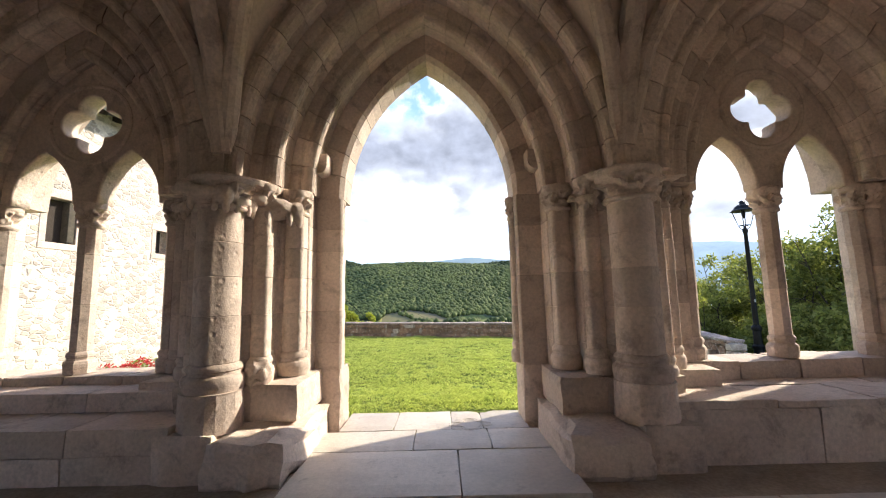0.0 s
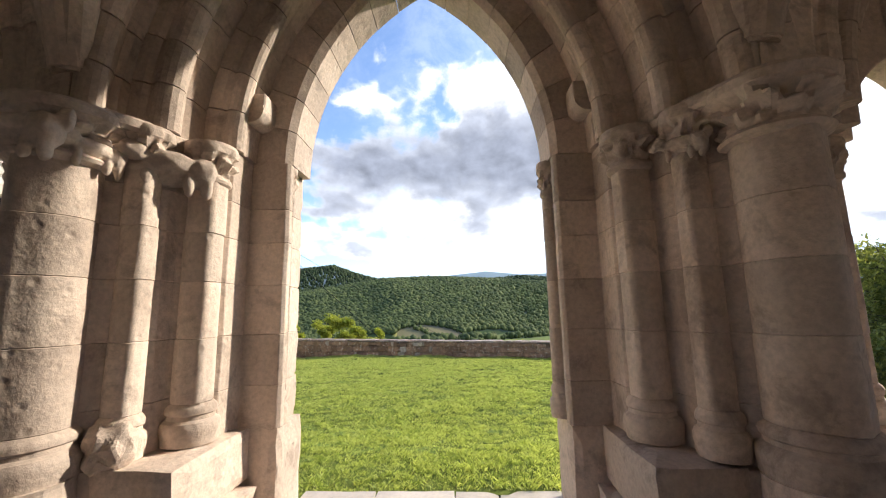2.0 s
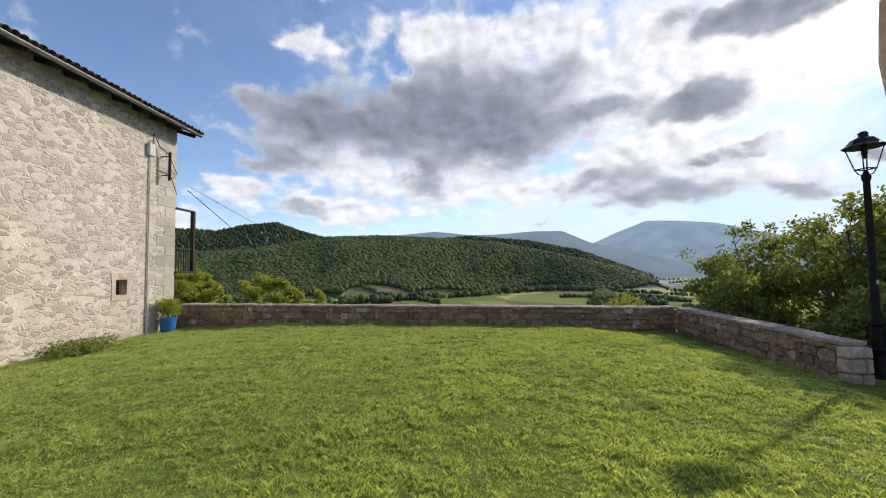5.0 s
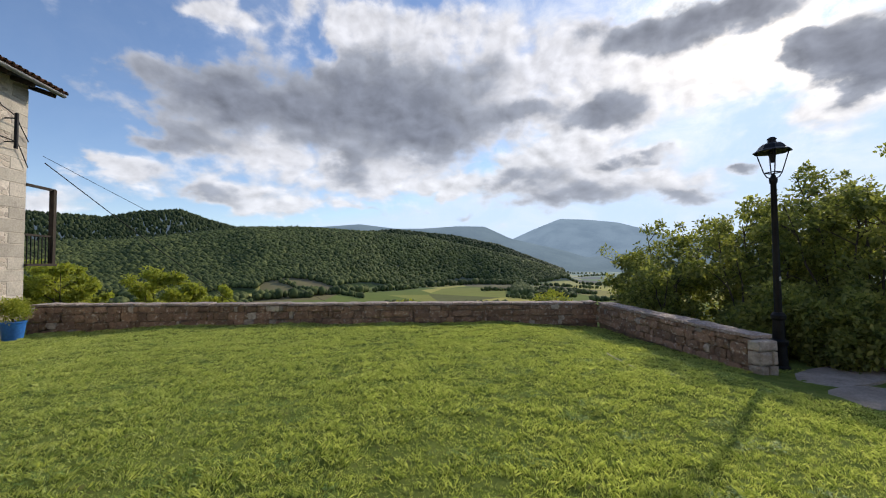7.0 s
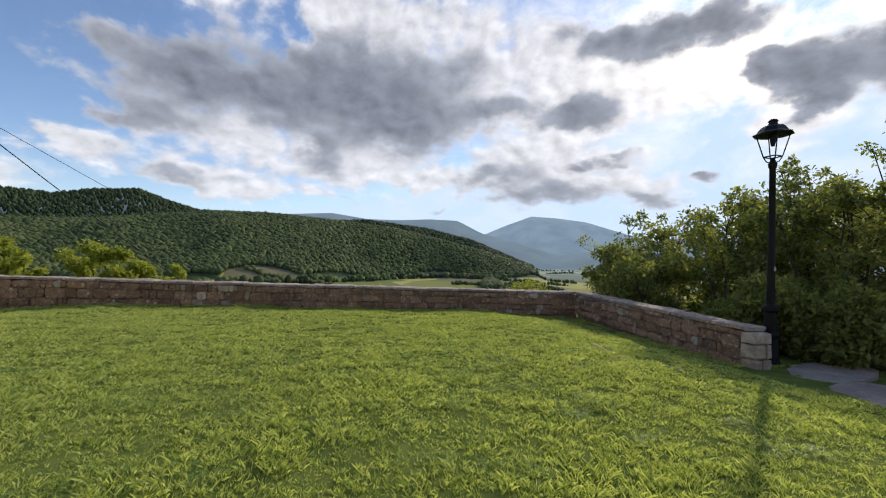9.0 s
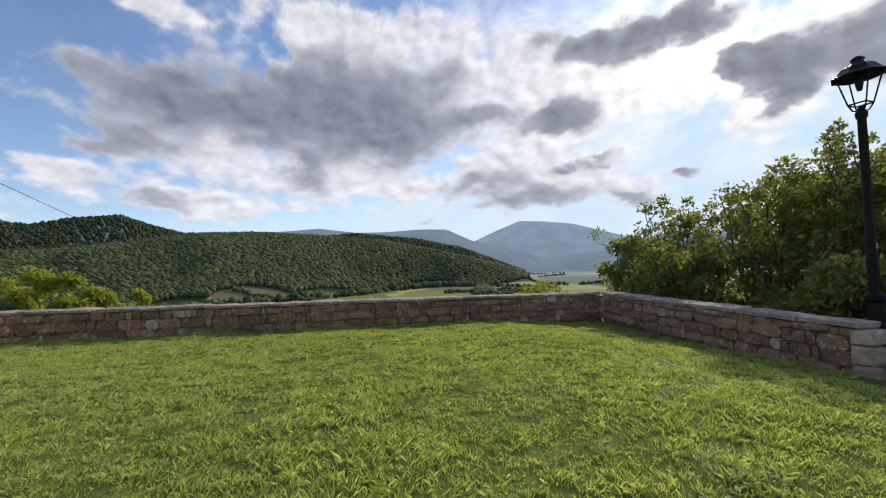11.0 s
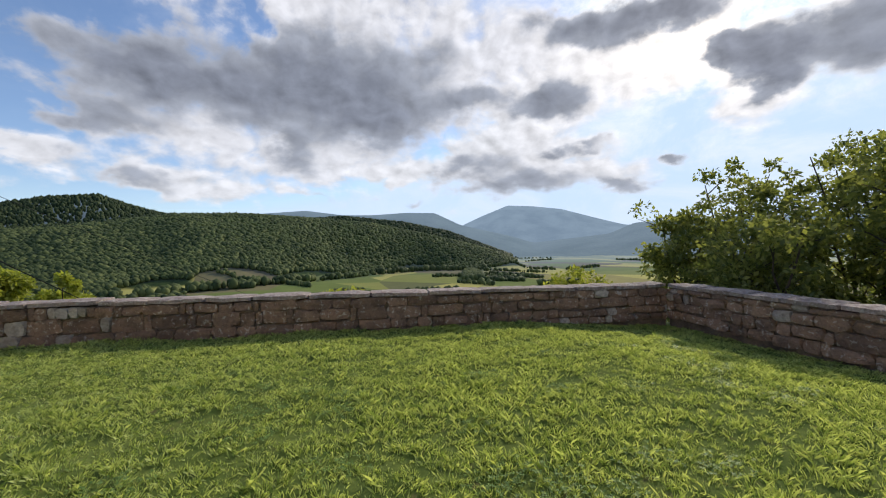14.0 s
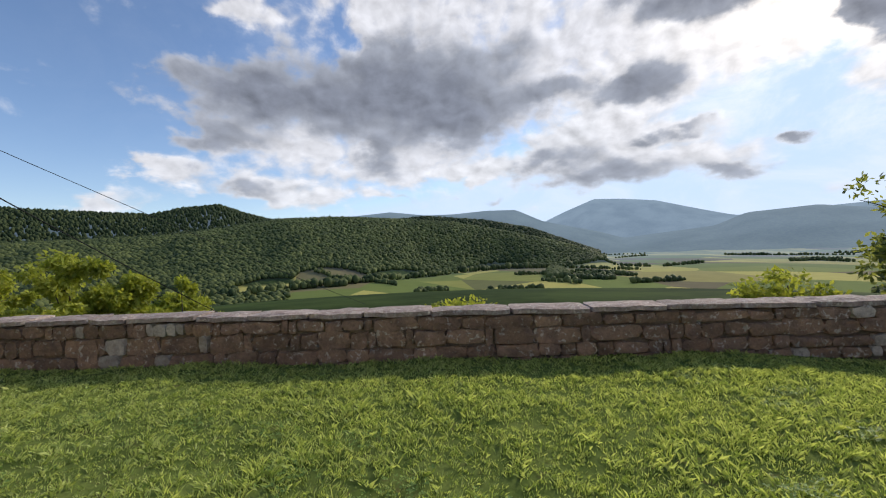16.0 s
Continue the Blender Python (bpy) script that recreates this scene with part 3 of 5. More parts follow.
# corbels and outer colonnettes of the doorway
for s in (-1, 1):
    bm = bmesh.new()
    tube(bm, [(CX + s * 1.33, 4.95, 3.13), (CX + s * 1.33, 4.72, 3.13), (CX + s * 1.33, 4.66, 3.13)], 0.105, 16)
    box(bm, CX + s * 1.33 - 0.105, CX + s * 1.33 + 0.105, 4.675, 4.95, 3.13, 3.28, 0.01)
    tagged(part("corbel", bm, LIME, smooth=True), "rounded limestone corbel on the doorway jamb", "corbel", "corbels of the doorway", "structure")
    col = thing("colonnette", "slender limestone colonnette at the outer edge of the doorway", "column", "door colonnettes", "structure")
    shaft(col, CX + (-1.19 if s < 0 else 1.11), 5.02 if s < 0 else 5.15, 0.07, 0.66, 2.78, 0.3, COURSES, 14, seed=5.5 + s)
    bm = bmesh.new()
    box(bm, CX + s * 1.09, CX + s * 1.5, 4.88, 5.36, -0.1, 0.662, 0.02, 0.015)
    part("plinth", bm, LIME, col)
    for a, b in zip([0.66, 1.0, 1.4, 1.75, 2.1, 2.45, 2.85, 3.2], [1.0, 1.4, 1.75, 2.1, 2.45, 2.85, 3.2, 3.6]):
        bm = bmesh.new()
        box(bm, CX + s * (1.16 + (0.03 if a > 2.8 else 0) + 0.05 * max(0, a - 2.8)), CX + s * 1.9, 5.27, 5.36, a + .003, b - .003, 0.015, 0.012)
        part("outer_stone", bm, LIME, col)


def carved_beast(cx, cy, cz, yaw, scale, seed):
    """Weathered carving of a crouching animal on a capital."""
    bm = bmesh.new()
    for x, y, z, a, b, c in ((0, 0, 0, .24, .1, .1), (.2, 0, -.03, .11, .1, .13), (-.22, -.02, .05, .1, .085, .085), (-.3, -.03, .02, .06, .05, .05), (.24, -.03, -.14, .045, .05, .12), (.12, -.04, -.15, .04, .045, .09), (-.14, -.03, -.12, .04, .045, .1), (-.24, .0, .13, .03, .03, .04), (.3, .02, .06, .05, .04, .09), (0.0, 0.05, -.06, .2, .08, .1)):
        g = bmesh.ops.create_icosphere(bm, subdivisions=2, radius=1, matrix=pose(x, y, z) @ Matrix.Diagonal((a, b, c, 1)))
    for v in bm.verts:
        v.co += Vector(noise.noise_vector(v.co * 9 + Vector((seed, 0, 0)))) * 0.018
        v.co.y -= 0.012 * math.cos(v.co.x * 70) * (1 if v.co.z > -.05 else 0)
    o = part("carving", bm, LIME, smooth=True)
    melt = o.modifiers.new("melt", "REMESH")
    melt.mode, melt.voxel_size, melt.use_smooth_shade = "VOXEL", 0.012, True
    o.matrix_basis = pose(cx, cy, cz, 0, 0, yaw) @ Matrix.Diagonal((scale, scale, scale, 1))
    return tagged(o, "weathered stone carving of a crouching beast on the capital", "carving", "carved capitals")


carved_beast(CX - 1.62, 4.24, 2.52, 42, 0.9, 1.0)
carved_beast(CX - 2.1, 3.7, 2.55, 4, 0.85, 2.0)
carved_beast(CX - 1.86, 3.92, 2.5, 75, 0.6, 3.0)
carved_beast(CX - 2.66, 4.2, 2.52, -40, 0.6, 6.0)
carved_beast(CX + 1.68, 4.14, 2.5, -50, 0.5, 4.0)
# broken base on the west jamb
bm = bmesh.new()
bmesh.ops.create_icosphere(bm, subdivisions=4, radius=1, matrix=pose(CX - 1.74, 4.13, 0.78) @ Matrix.Diagonal((0.14, 0.12, 0.15, 1)))
for v in bm.verts:
    v.co += Vector(noise.noise_vector(v.co * 14)) * 0.035
tagged(part("broken_base", bm, LIME), "crumbled stump of a column base", "rubble", kind="structure")
# incised knot on the threshold slab
bm = bmesh.new()
for r in (0.085, 0.06):
    pts = []
    for q in range(4):
        for j in range(11):
            t = radians(q * 90 - 110 + j * 22)
            pts.append((0.27 + 0.15 * math.cos(radians(q * 90)) + r * math.cos(t) * 1.2, 4.85 + 0.13 * math.sin(radians(q * 90)) + r * math.sin(t), 0.006))
    tube(bm, pts + pts[:1], 0.0028, 5)
tagged(part("floor_carving", bm, FLAG), "interlaced knot cut into the threshold slab", "carving", kind="structure")

# vault
V0, VH, RISE = 1.25, 2.72, 2.95


def pointed(u, half, rise):
    r = (half * half + rise * rise) / (2 * half)
    return np.sqrt(np.maximum(r * r - (np.abs(u) + r - half) ** 2, 0))


def vault_z(x, y):
    u = (x - CX + BAY / 2) % BAY - BAY / 2
    return SPRING + np.maximum(pointed(u, BAY / 2, RISE), pointed(y - V0, VH, RISE))


gx, gy = np.meshgrid(np.linspace(CX - 1.5 * BAY, CX + 1.5 * BAY, 181), np.linspace(V0 - VH, V0 + VH + 0.12, 81))
gz = vault_z(gx, np.clip(gy, V0 - VH, V0 + VH)) + 0.1
idx = np.arange(gx.size).reshape(gx.shape)
quads = np.stack([idx[:-1, :-1], idx[1:, :-1], idx[1:, 1:], idx[:-1, 1:]], -1).reshape(-1, 4)
tagged(raw("ceiling", np.stack([gx, gy, gz], -1).reshape(-1, 3), quads, VAULT, smooth=True), "ribbed stone vault webs of the cloister gallery", "ceiling", kind="structure")


def rib(points, r):
    bm = bmesh.new()
    tube(bm, points, r, 10)
    return tagged(part("vault_rib", bm, LIME, smooth=True), "moulded limestone vault rib", "rib", "ribs of the vault", "structure")


for b in (-1, 0, 1):
    mid = CX + b * BAY
    for s in (1, -1):
        pts = []
        for i in range(25):
            t = -1 + 2 * i / 24
            x, y = mid + s * t * (BAY / 2 - 0.01), V0 + t * (VH - 0.01)
            pts.append((x, y, float(vault_z(x, y)) + 0.02))
        rib(pts, 0.1)
for b in (-1.5, -0.5, 0.5, 1.5):
    rib([(CX + b * BAY, V0 + VH * t, SPRING + float(pointed(VH * t, VH, RISE - 0.05)) - 0.0) for t in [-0.995 + 1.99 * i / 24 for i in range(25)]], 0.12)

# unseen end walls; the gaps in them are added to let daylight brighten the gallery
for name, x0, x1, y0, y1 in (("wall_gallery_back", -6.9, 6.6, -1.9, -1.46), ("wall_gallery_west", -6.9, -6.45, 2.2, 5.25), ("wall_gallery_west_rear", -6.9, -6.45, -1.46, 0.4), ("wall_gallery_east", 6.1, 6.6, 2.2, 5.25), ("wall_gallery_east_rear", 6.1, 6.6, -1.46, 0.4)):
    bm = bmesh.new()
    box(bm, x0, x1, y0, y1, -0.2, 6.4)
    tagged(part(name, bm, LIME), "plain limestone gallery wall", "wall", kind="structure")
for name, x0, x1 in (("wall_gallery_west_head", -6.9, -6.45), ("wall_gallery_east_head", 6.1, 6.6)):
    bm = bmesh.new()
    box(bm, x0, x1, 0.404, 2.196, 3.1, 6.4)
    tagged(part(name, bm, LIME), "plain limestone gallery wall above the added light opening", "wall", kind="structure")
bm = bmesh.new()
box(bm, -6.9, 6.6, -1.9, 5.29, 6.4, 6.7)
tagged(part("roof_over_gallery", bm, MORTAR), "closed roof above the gallery vault", "roof", kind="structure")

# gallery floor and threshold
bm = bmesh.new()
box(bm, -6.9, 6.6, -1.9, 5.38, -0.3, -0.075)
floor = tagged(part("floor", bm, MORTAR), "worn stone flags of the cloister gallery", "floor", kind="structure")
rows_y = [-1.4, -0.7, 0.0, 0.75, 1.5, 2.3, 3.2]
for a, b in zip(rows_y, rows_y[1:]):
    x = -6.2 + random.uniform(0, 0.5)
    while x < 5.8:
        w = random.uniform(0.7, 1.2)
        bm = bmesh.new()
        box(bm, x + .006, min(x + w, 6.0) - .006, a + .006, b - .006, -0.1, -0.045 + random.uniform(-.005, .005), 0.008, 0.006)
        part("flagstone", bm, FLAG, floor)
        x += w
for a, b, xs in ((3.2, 4.12, (-1.35, 0.1, 1.1)), (4.13, 4.72, (-1.5, -0.35, 0.45, 1.15)), (4.73, 5.42, (-1.25, -0.62, 0.05, 0.42, 0.95))):
    for x0, x1 in zip(xs, xs[1:]):
        bm = bmesh.new()
        box(bm, x0 + .0015, x1 - .0015, a, b - .002 + (random.uniform(-.03, .03) if b > 5 else 0), -0.08, random.uniform(-.004, .003), 0.01, 0.005)
        part("flagstone", bm, FLAG, floor)

# ---- lawn ----
WALL_A, WALL_B, WALL_C = Vector((-9.1, 21.15)), Vector((8.6, 16.8)), Vector((7.86, 11.25))


def wall_line(x):
    return WALL_A.y + (x - WALL_A.x) * (WALL_B.y - WALL_A.y) / (WALL_B.x - WALL_A.x)


def mound(x, y):
    """Uneven growth of the lawn, about -1 to 1."""
    return 0.5 * np.sin(x * 5.1 + 2 * np.sin(y * 3.7)) * np.sin(y * 4.3 + 2 * np.sin(x * 2.9)) + 0.3 * np.sin(x * 1.7 - y * 1.1 + np.sin(y * 2.2)) + 0.3 * np.sin(x * 11.3 + 3 * np.sin(y * 6.1)) * np.sin(y * 10.1 + 3 * np.sin(x * 5.3))


def ground_z(x, y):
    """Height of the lawn: falls from the threshold, then nearly level, lower towards both sides."""
    z = -0.03 - 0.37 * sm(5.5, 9.2, y)
    z = z - 0.26 * sm(5.0, 9.0, x) - 0.22 * sm(-4.0, -10.0, x)
    z = z + 0.022 * mound(x, y) * sm(5.4, 6.5, y)
    return z + 0.02 * np.sin(x * 1.3 + y * 0.7) * np.sin(y * 0.9 - x * 0.4)


gx, gy = np.meshgrid(np.linspace(-14, 13, 271), np.linspace(5.36, 22.5, 172))
gz = ground_z(gx, gy)
idx = np.arange(gx.size).reshape(gx.shape)
quads = np.stack([idx[:-1, :-1], idx[:-1, 1:], idx[1:, 1:], idx[1:, :-1]], -1).reshape(-1, 4)
cxs, cys = gx.ravel()[quads].mean(1), gy.ravel()[quads].mean(1)
keep = (cys < wall_line(cxs) + 0.4) & ((cxs < 8.8) | (cys < 12.6))
tagged(raw("ground_lawn", np.stack([gx, gy, gz], -1).reshape(-1, 3), quads[keep], SOIL, smooth=True), "green lawn ground sloping gently from the threshold", "lawn", kind="structure")


def on_lawn(x, y):
    return (y < wall_line(x) - 0.02) & (x < np.where(y < 11.2, 9.5, 8.5)) & ((x < 7.2 + 0.15 * np.sin(y * 3)) | (y > 11.25 - 0.05 * (x - 7))) & (x > -9.6)


def grass(tufts, per):
    """Tufts of blades that lean outwards, each tuft with its own height, over shaded soil."""
    rng = np.random.default_rng(5)
    x = rng.uniform(-9.8, 9.2, tufts * 2)
    y = 5.45 + 15.5 * rng.uniform(0, 1, tufts * 2) ** 1.1
    ok = on_lawn(x, y)
    x, y = x[ok][:tufts], y[ok][:tufts]
    m = mound(x, y)
    tall = (0.03 + 0.022 * rng.random(len(x))) * (1.0 + 0.55 * m) * np.where(rng.random(len(x)) < 0.02, 1.35, 1.0)
    wide = rng.uniform(0.02, 0.06, len(x))
    comb = rng.uniform(0, 2 * np.pi, len(x))
    x, y, tall, wide, comb = (np.repeat(v, per) for v in (x, y, tall, wide, comb))
    n = len(x)
    la = rng.uniform(0, 2 * np.pi, n)
    off = np.abs(rng.normal(0, 0.6, n)) * wide
    x, y = x + np.cos(la) * off, y + np.sin(la) * off
    hgt = tall * rng.uniform(0.5, 1.15, n)
    lean = rng.uniform(0.1, 1.0, n) * hgt
    lx, ly = np.cos(la) * lean + np.cos(comb) * hgt * 0.5, np.sin(la) * lean + np.sin(comb) * hgt * 0.5
    a = rng.uniform(0, 2 * np.pi, n)
    w = rng.uniform(0.0014, 0.0032, n) * (1 + 0.05 * (y - 5))
    base = np.stack([x, y, ground_z(x, y) - 0.004], 1)
    side = np.stack([np.cos(a) * w, np.sin(a) * w, 0 * w], 1)
    tip = np.stack([lx, ly, hgt], 1)
    mid = tip * np.array([0.35, 0.35, 0.65])
    v = np.stack([base - side, base + side, base + mid + side * 0.6, base + tip], 1).reshape(-1, 3)
    k = (np.arange(n) * 4)[:, None]
    tri = np.concatenate([k + np.array([[0, 1, 2]]), k + np.array([[0, 2, 3]])], 0)
    tagged(raw("grass", v, tri, GRASS), "short bright green lawn grass with tufts", "grass", kind="stuff")


def clover(patches):
    """Three-leaved clover in loose patches among the grass."""
    rng = np.random.default_rng(8)
    px, py = rng.uniform(-8.5, 7.5, patches), rng.uniform(6, 17.5, patches)
    n = 46
    x = (px[:, None] + rng.normal(0, 0.11, (patches, n))).ravel()
    y = (py[:, None] + rng.normal(0, 0.09, (patches, n))).ravel()
    ok = on_lawn(x, y) & (y > 5.6)
    x, y = x[ok], y[ok]
    z = ground_z(x, y) + rng.uniform(0.025, 0.05, len(x))
    r = rng.uniform(0.008, 0.014, len(x))
    t0 = rng.uniform(0, 6.28, len(x))
    quads = []
    for k in range(3):
        t = t0 + k * 2.094
        d = np.stack([np.cos(t), np.sin(t), rng.uniform(-0.1, 0.5, len(x))], 1) * r[:, None]
        e = np.stack([-np.sin(t), np.cos(t), 0 * t], 1) * r[:, None] * 0.6
        o = np.stack([x, y, z], 1)
        quads.append(np.stack([o, o + d * 1.0 + e, o + d * 1.7, o + d * 1.0 - e], 1))
    v = np.concatenate(quads, 0).reshape(-1, 3)
    tagged(raw("clover", v, np.arange(len(v)).reshape(-1, 4), CLOVER), "patches of dark green clover among the grass", "clover", kind="stuff")


grass(105000, 8)
clover(260)
bm = bmesh.new()
STICK = material("pale_straw", (0.6, 0.56, 0.45), (0.5, 0.46, 0.36), None, 0.8, 4, 30, 0.2)
tube(bm, [(5.62 - 0.1 * k + 0.03 * math.sin(k * 3), 12.6 - 0.38 * k, float(ground_z(5.6, 12.5)) + 0.055 + 0.01 * math.sin(k * 5)) for k in range(4)], 0.012, 6, 0.006)
tagged(part("stick", bm, STICK, smooth=True), "thin pale dry stick lying on the grass", "stick")

# ---- parapet wall ----
def rough_block(seed):
    """A unit stone with eased, uneven edges; its face looks to -y."""
    bm = bmesh.new()
    bmesh.ops.create_cube(bm, size=1)
    bmesh.ops.subdivide_edges(bm, edges=bm.edges[:], cuts=1, use_grid_fill=True)
    for v in bm.verts:
        n = sum(abs(c) > 0.49 for c in v.co)
        v.co *= {1: 1.04, 2: 0.97, 3: 0.86}[n]
    for v in bm.verts:
        v.co += Vector(noise.noise_vector(v.co * 2.3 + Vector((seed * 7.1, 0, 0)))) * 0.16
    me = bpy.data.meshes.new("wall_stone")
    bm.to_mesh(me)
    bm.free()
    return me


def stones_on(parent, origin, along, length, z_at, h_at, courses, seed, thick=0.09, ends=False):
    """Courses of stones proud of a mortar core, along a line; z_at(s) is the foot."""
    rng = random.Random(seed)
    meshes = []
    for k in range(6):
        me = rough_block(seed + k)
        me.materials.append(WPALE if k == 0 else WSTONE)
        meshes.append(me)
    yaw = math.degrees(math.atan2(along.y, along.x))
    hs = [rng.uniform(0.6, 1.4) for _ in range(courses)]
    tot = sum(hs)
    z = 0.0
    for h in hs:
        share = h / tot
        s = rng.uniform(-0.15, 0)
        while s < length:
            w = min(rng.choice((0.12, 0.2, 0.28, 0.36, 0.46, 0.58)) * rng.uniform(0.85, 1.15), length - s)
            full = h_at(s + w / 2)
            h = share * full * rng.uniform(0.84, 1.12)
            if w > 0.05 and s + w > 0:
                p = origin + along * (s + w / 2)
                ob = new("stone", meshes[0 if rng.random() < 0.16 and w < 0.3 else rng.randint(1, 5)])
                ob.matrix_basis = pose(p.x, p.y, z_at(s) + (z + share / 2) * full + rng.uniform(-.012, .012), rng.uniform(-3, 3), rng.uniform(-5, 5), yaw + rng.uniform(-2, 2)) @ Matrix.Diagonal((w - 0.012, thick + rng.uniform(-.02, 0.05), h - 0.012, 1))
                ob.parent = parent
            s += w
        z += share


def parapet(a, b, label, za, zb, ta, tb, seed, courses):
    d = (b - a)
    length = d.length
    d.normalize()
    nrm = Vector((-d.y, d.x))
    w = thing("parapet_wall", label, "wall", kind="structure")
    # mortar core
    bm = bmesh.new()
    ends = []
    for p, z, height in ((a, za, ta - za), (b, zb, tb - zb)):
        q = p + nrm * 0.42
        ends.append([bm.verts.new((p.x + nrm.x * .05, p.y + nrm.y * .05, z - 0.5)), bm.verts.new((q.x, q.y, z - 0.9)), bm.verts.new((q.x, q.y, z + height)), bm.verts.new((p.x + nrm.x * .05, p.y + nrm.y * .05, z + height))])
    for k in range(4):
        bm.faces.new((ends[0][k], ends[0][(k + 1) % 4], ends[1][(k + 1) % 4], ends[1][k]))
    bm.faces.new(ends[0])
    bm.faces.new(ends[1])
    bmesh.ops.recalc_face_normals(bm, faces=bm.faces[:])
    part("mortar_core", bm, WMORT, w)
    stones_on(w, a + nrm * 0.04, d, length, lambda s: za + (zb - za) * s / length - 0.03, lambda s: 0.03 + (ta - za) + (tb - zb - ta + za) * s / length, courses, seed)
    # coping slabs
    rng = random.Random(seed + 50)
    s = 0.0
    yaw = math.degrees(math.atan2(d.y, d.x))
    while s < length:
        l = min(rng.uniform(0.5, 1.1), length - s)
        if l < 0.2:
            l = length - s
        bm = bmesh.new()
        n = 4
        vs = box(bm, -l / 2 + .002, l / 2 - .002, -0.015, 0.48, 0, 0.1, 0.03, 0.012)
        for v in bm.verts:
            v.co += Vector(noise.noise_vector(v.co * 4 + Vector((s * 3, seed, 0)))) * 0.018
        ob = part("coping_slab", bm, COPE, w)
        p = a + d * (s + l / 2)
        zz = ta + (tb - ta) * (s + l / 2) / length
        ob.matrix_basis = pose(p.x, p.y, zz + rng.uniform(-.008, .008), rng.uniform(-1, 1), rng.uniform(-.8, .8) - math.degrees(math.atan2(tb - ta, length)), yaw)
        s += l
    return w, d, nrm


parapet(WALL_A, WALL_B, "low rubble parapet of reddish-brown stones with flat coping", -0.66, -0.46, 0.25, 0.12, 11, 4)
right_wall, rd, rn = parapet(WALL_B, WALL_C, "low rubble parapet of brown stones ending in a squared block pier", -0.46, -0.7, 0.12, 0.01, 23, 4)
for z0, z1, x0, x1 in ((-0.75, -0.46, -.02, .2), (-0.75, -0.46, .205, .47), (-0.455, -0.19, -.02, .28), (-0.455, -0.19, .285, .47), (-0.185, 0.02, -.02, .47)):
    bmx = bmesh.new()
    box(bmx, x0, min(x1, .43), -0.16, 0.1, z0, z1, 0.02, 0.01)
    o = part("end_block", bmx, WPALE, right_wall)
    o.matrix_basis = pose(WALL_C.x, WALL_C.y, 0, 0, 0, -3)

# ---- street lamp ----
lamp = thing("street_lamp", "black cast-iron street lamp with a four-sided lantern beside the wall end", "street lamp", at=(8.88, 11.46, -0.72))
lamp.scale = (1, 1, 1.04)


def lamp_part(name, prof, seg=16, mat=None, parent=None):
    bm = bmesh.new()
    lathe(bm, prof, 0, 0, seg)
    return part(name, bm, mat or IRON, parent or lamp, smooth=seg > 8)


lamp_part("base", [(0.17, 0), (0.17, 0.1), (0.14, 0.13), (0.125, 0.5), (0.15, 0.54), (0.15, 0.6), (0.11, 0.64), (0.1, 1.0), (0.13, 1.04), (0.13, 1.1), (0.085, 1.16)], 16)
lamp_part("pole", [(0.07, 1.15), (0.06, 2.4), (0.052, 3.7), (0.07, 3.73), (0.075, 3.8), (0.05, 3.84), (0.03, 3.9)], 16)
bm = bmesh.new()
box(bm, -0.025, 0.025, -0.068, -0.06, 1.78, 1.86, 0.003)
part("sticker", bm, GREY, lamp, "small white sticker")
LZ = 3.93
bm = bmesh.new()
for k in range(4):
    a = radians(45 + 90 * k)
    a2 = radians(135 + 90 * k)
    lo, hi = (0.15 * math.cos(a), 0.15 * math.sin(a), LZ), (0.27 * math.cos(a), 0.27 * math.sin(a), LZ + 0.42)
    tube(bm, [lo, hi], 0.011, 6)
    tube(bm, [lo, (0.15 * math.cos(a2), 0.15 * math.sin(a2), LZ)], 0.012, 6)
    tube(bm, [(0.05 * math.cos(a), 0.05 * math.sin(a), 3.82), (0.1 * math.cos(a), 0.1 * math.sin(a), 3.84), lo], 0.011, 6)
part("lantern_frame", bm, IRON, lamp)
lantern_roof = lamp_part("lantern_roof", [(0.33, LZ + 0.41), (0.33, LZ + 0.425), (0.27, LZ + 0.46), (0.2, LZ + 0.55), (0.16, LZ + 0.58), (0.08, LZ + 0.6), (0.07, LZ + 0.66), (0.09, LZ + 0.67), (0.05, LZ + 0.71), (0.01, LZ + 0.72)], 8)
lamp_part("lamp_holder", [(0.03, LZ + 0.2), (0.05, LZ + 0.3), (0.05, LZ + 0.4)], 10, parent=lantern_roof)

# ---- paved path by the lamp ----
path = thing("pavement", "broken pale concrete slabs of the path beside the lawn", "pavement", kind="structure")
for x0, y0, w, h, r in ((9.3, 10.7, 2.3, 0.95, 8), (8.0, 9.55, 1.7, 0.95, 20), (10.1, 9.5, 2.2, 1.2, 8), (8.4, 8.4, 2.2, 1.1, 14), (10.8, 8.1, 2.4, 1.3, 8), (8.6, 7.1, 2.4, 1.3, 10), (11.3, 10.6, 1.5, 1.2, 0)):
    bm = bmesh.new()
    bmesh.ops.create_circle(bm, cap_ends=True, segments=11, radius=1)
    for v in bm.verts:
        v.co.x, v.co.y = v.co.x * w * 0.52 * (1 + 0.14 * noise.noise(v.co * 2 + Vector((x0, y0, 0)))), v.co.y * h * 0.52 * (1 + 0.2 * noise.noise(v.co * 2 + Vector((y0, x0, 0))))
    ext = bmesh.ops.extrude_face_region(bm, geom=bm.faces[:])
    for v in ext["geom"]:
        if isinstance(v, bmesh.types.BMVert):
            v.co.z += 0.1
    bmesh.ops.recalc_face_normals(bm, faces=bm.faces[:])
    o = part("slab", bm, PATH, path)
    o.matrix_basis = pose(x0, y0, float(ground_z(x0, y0)) - 0.07, 0, 0, r)

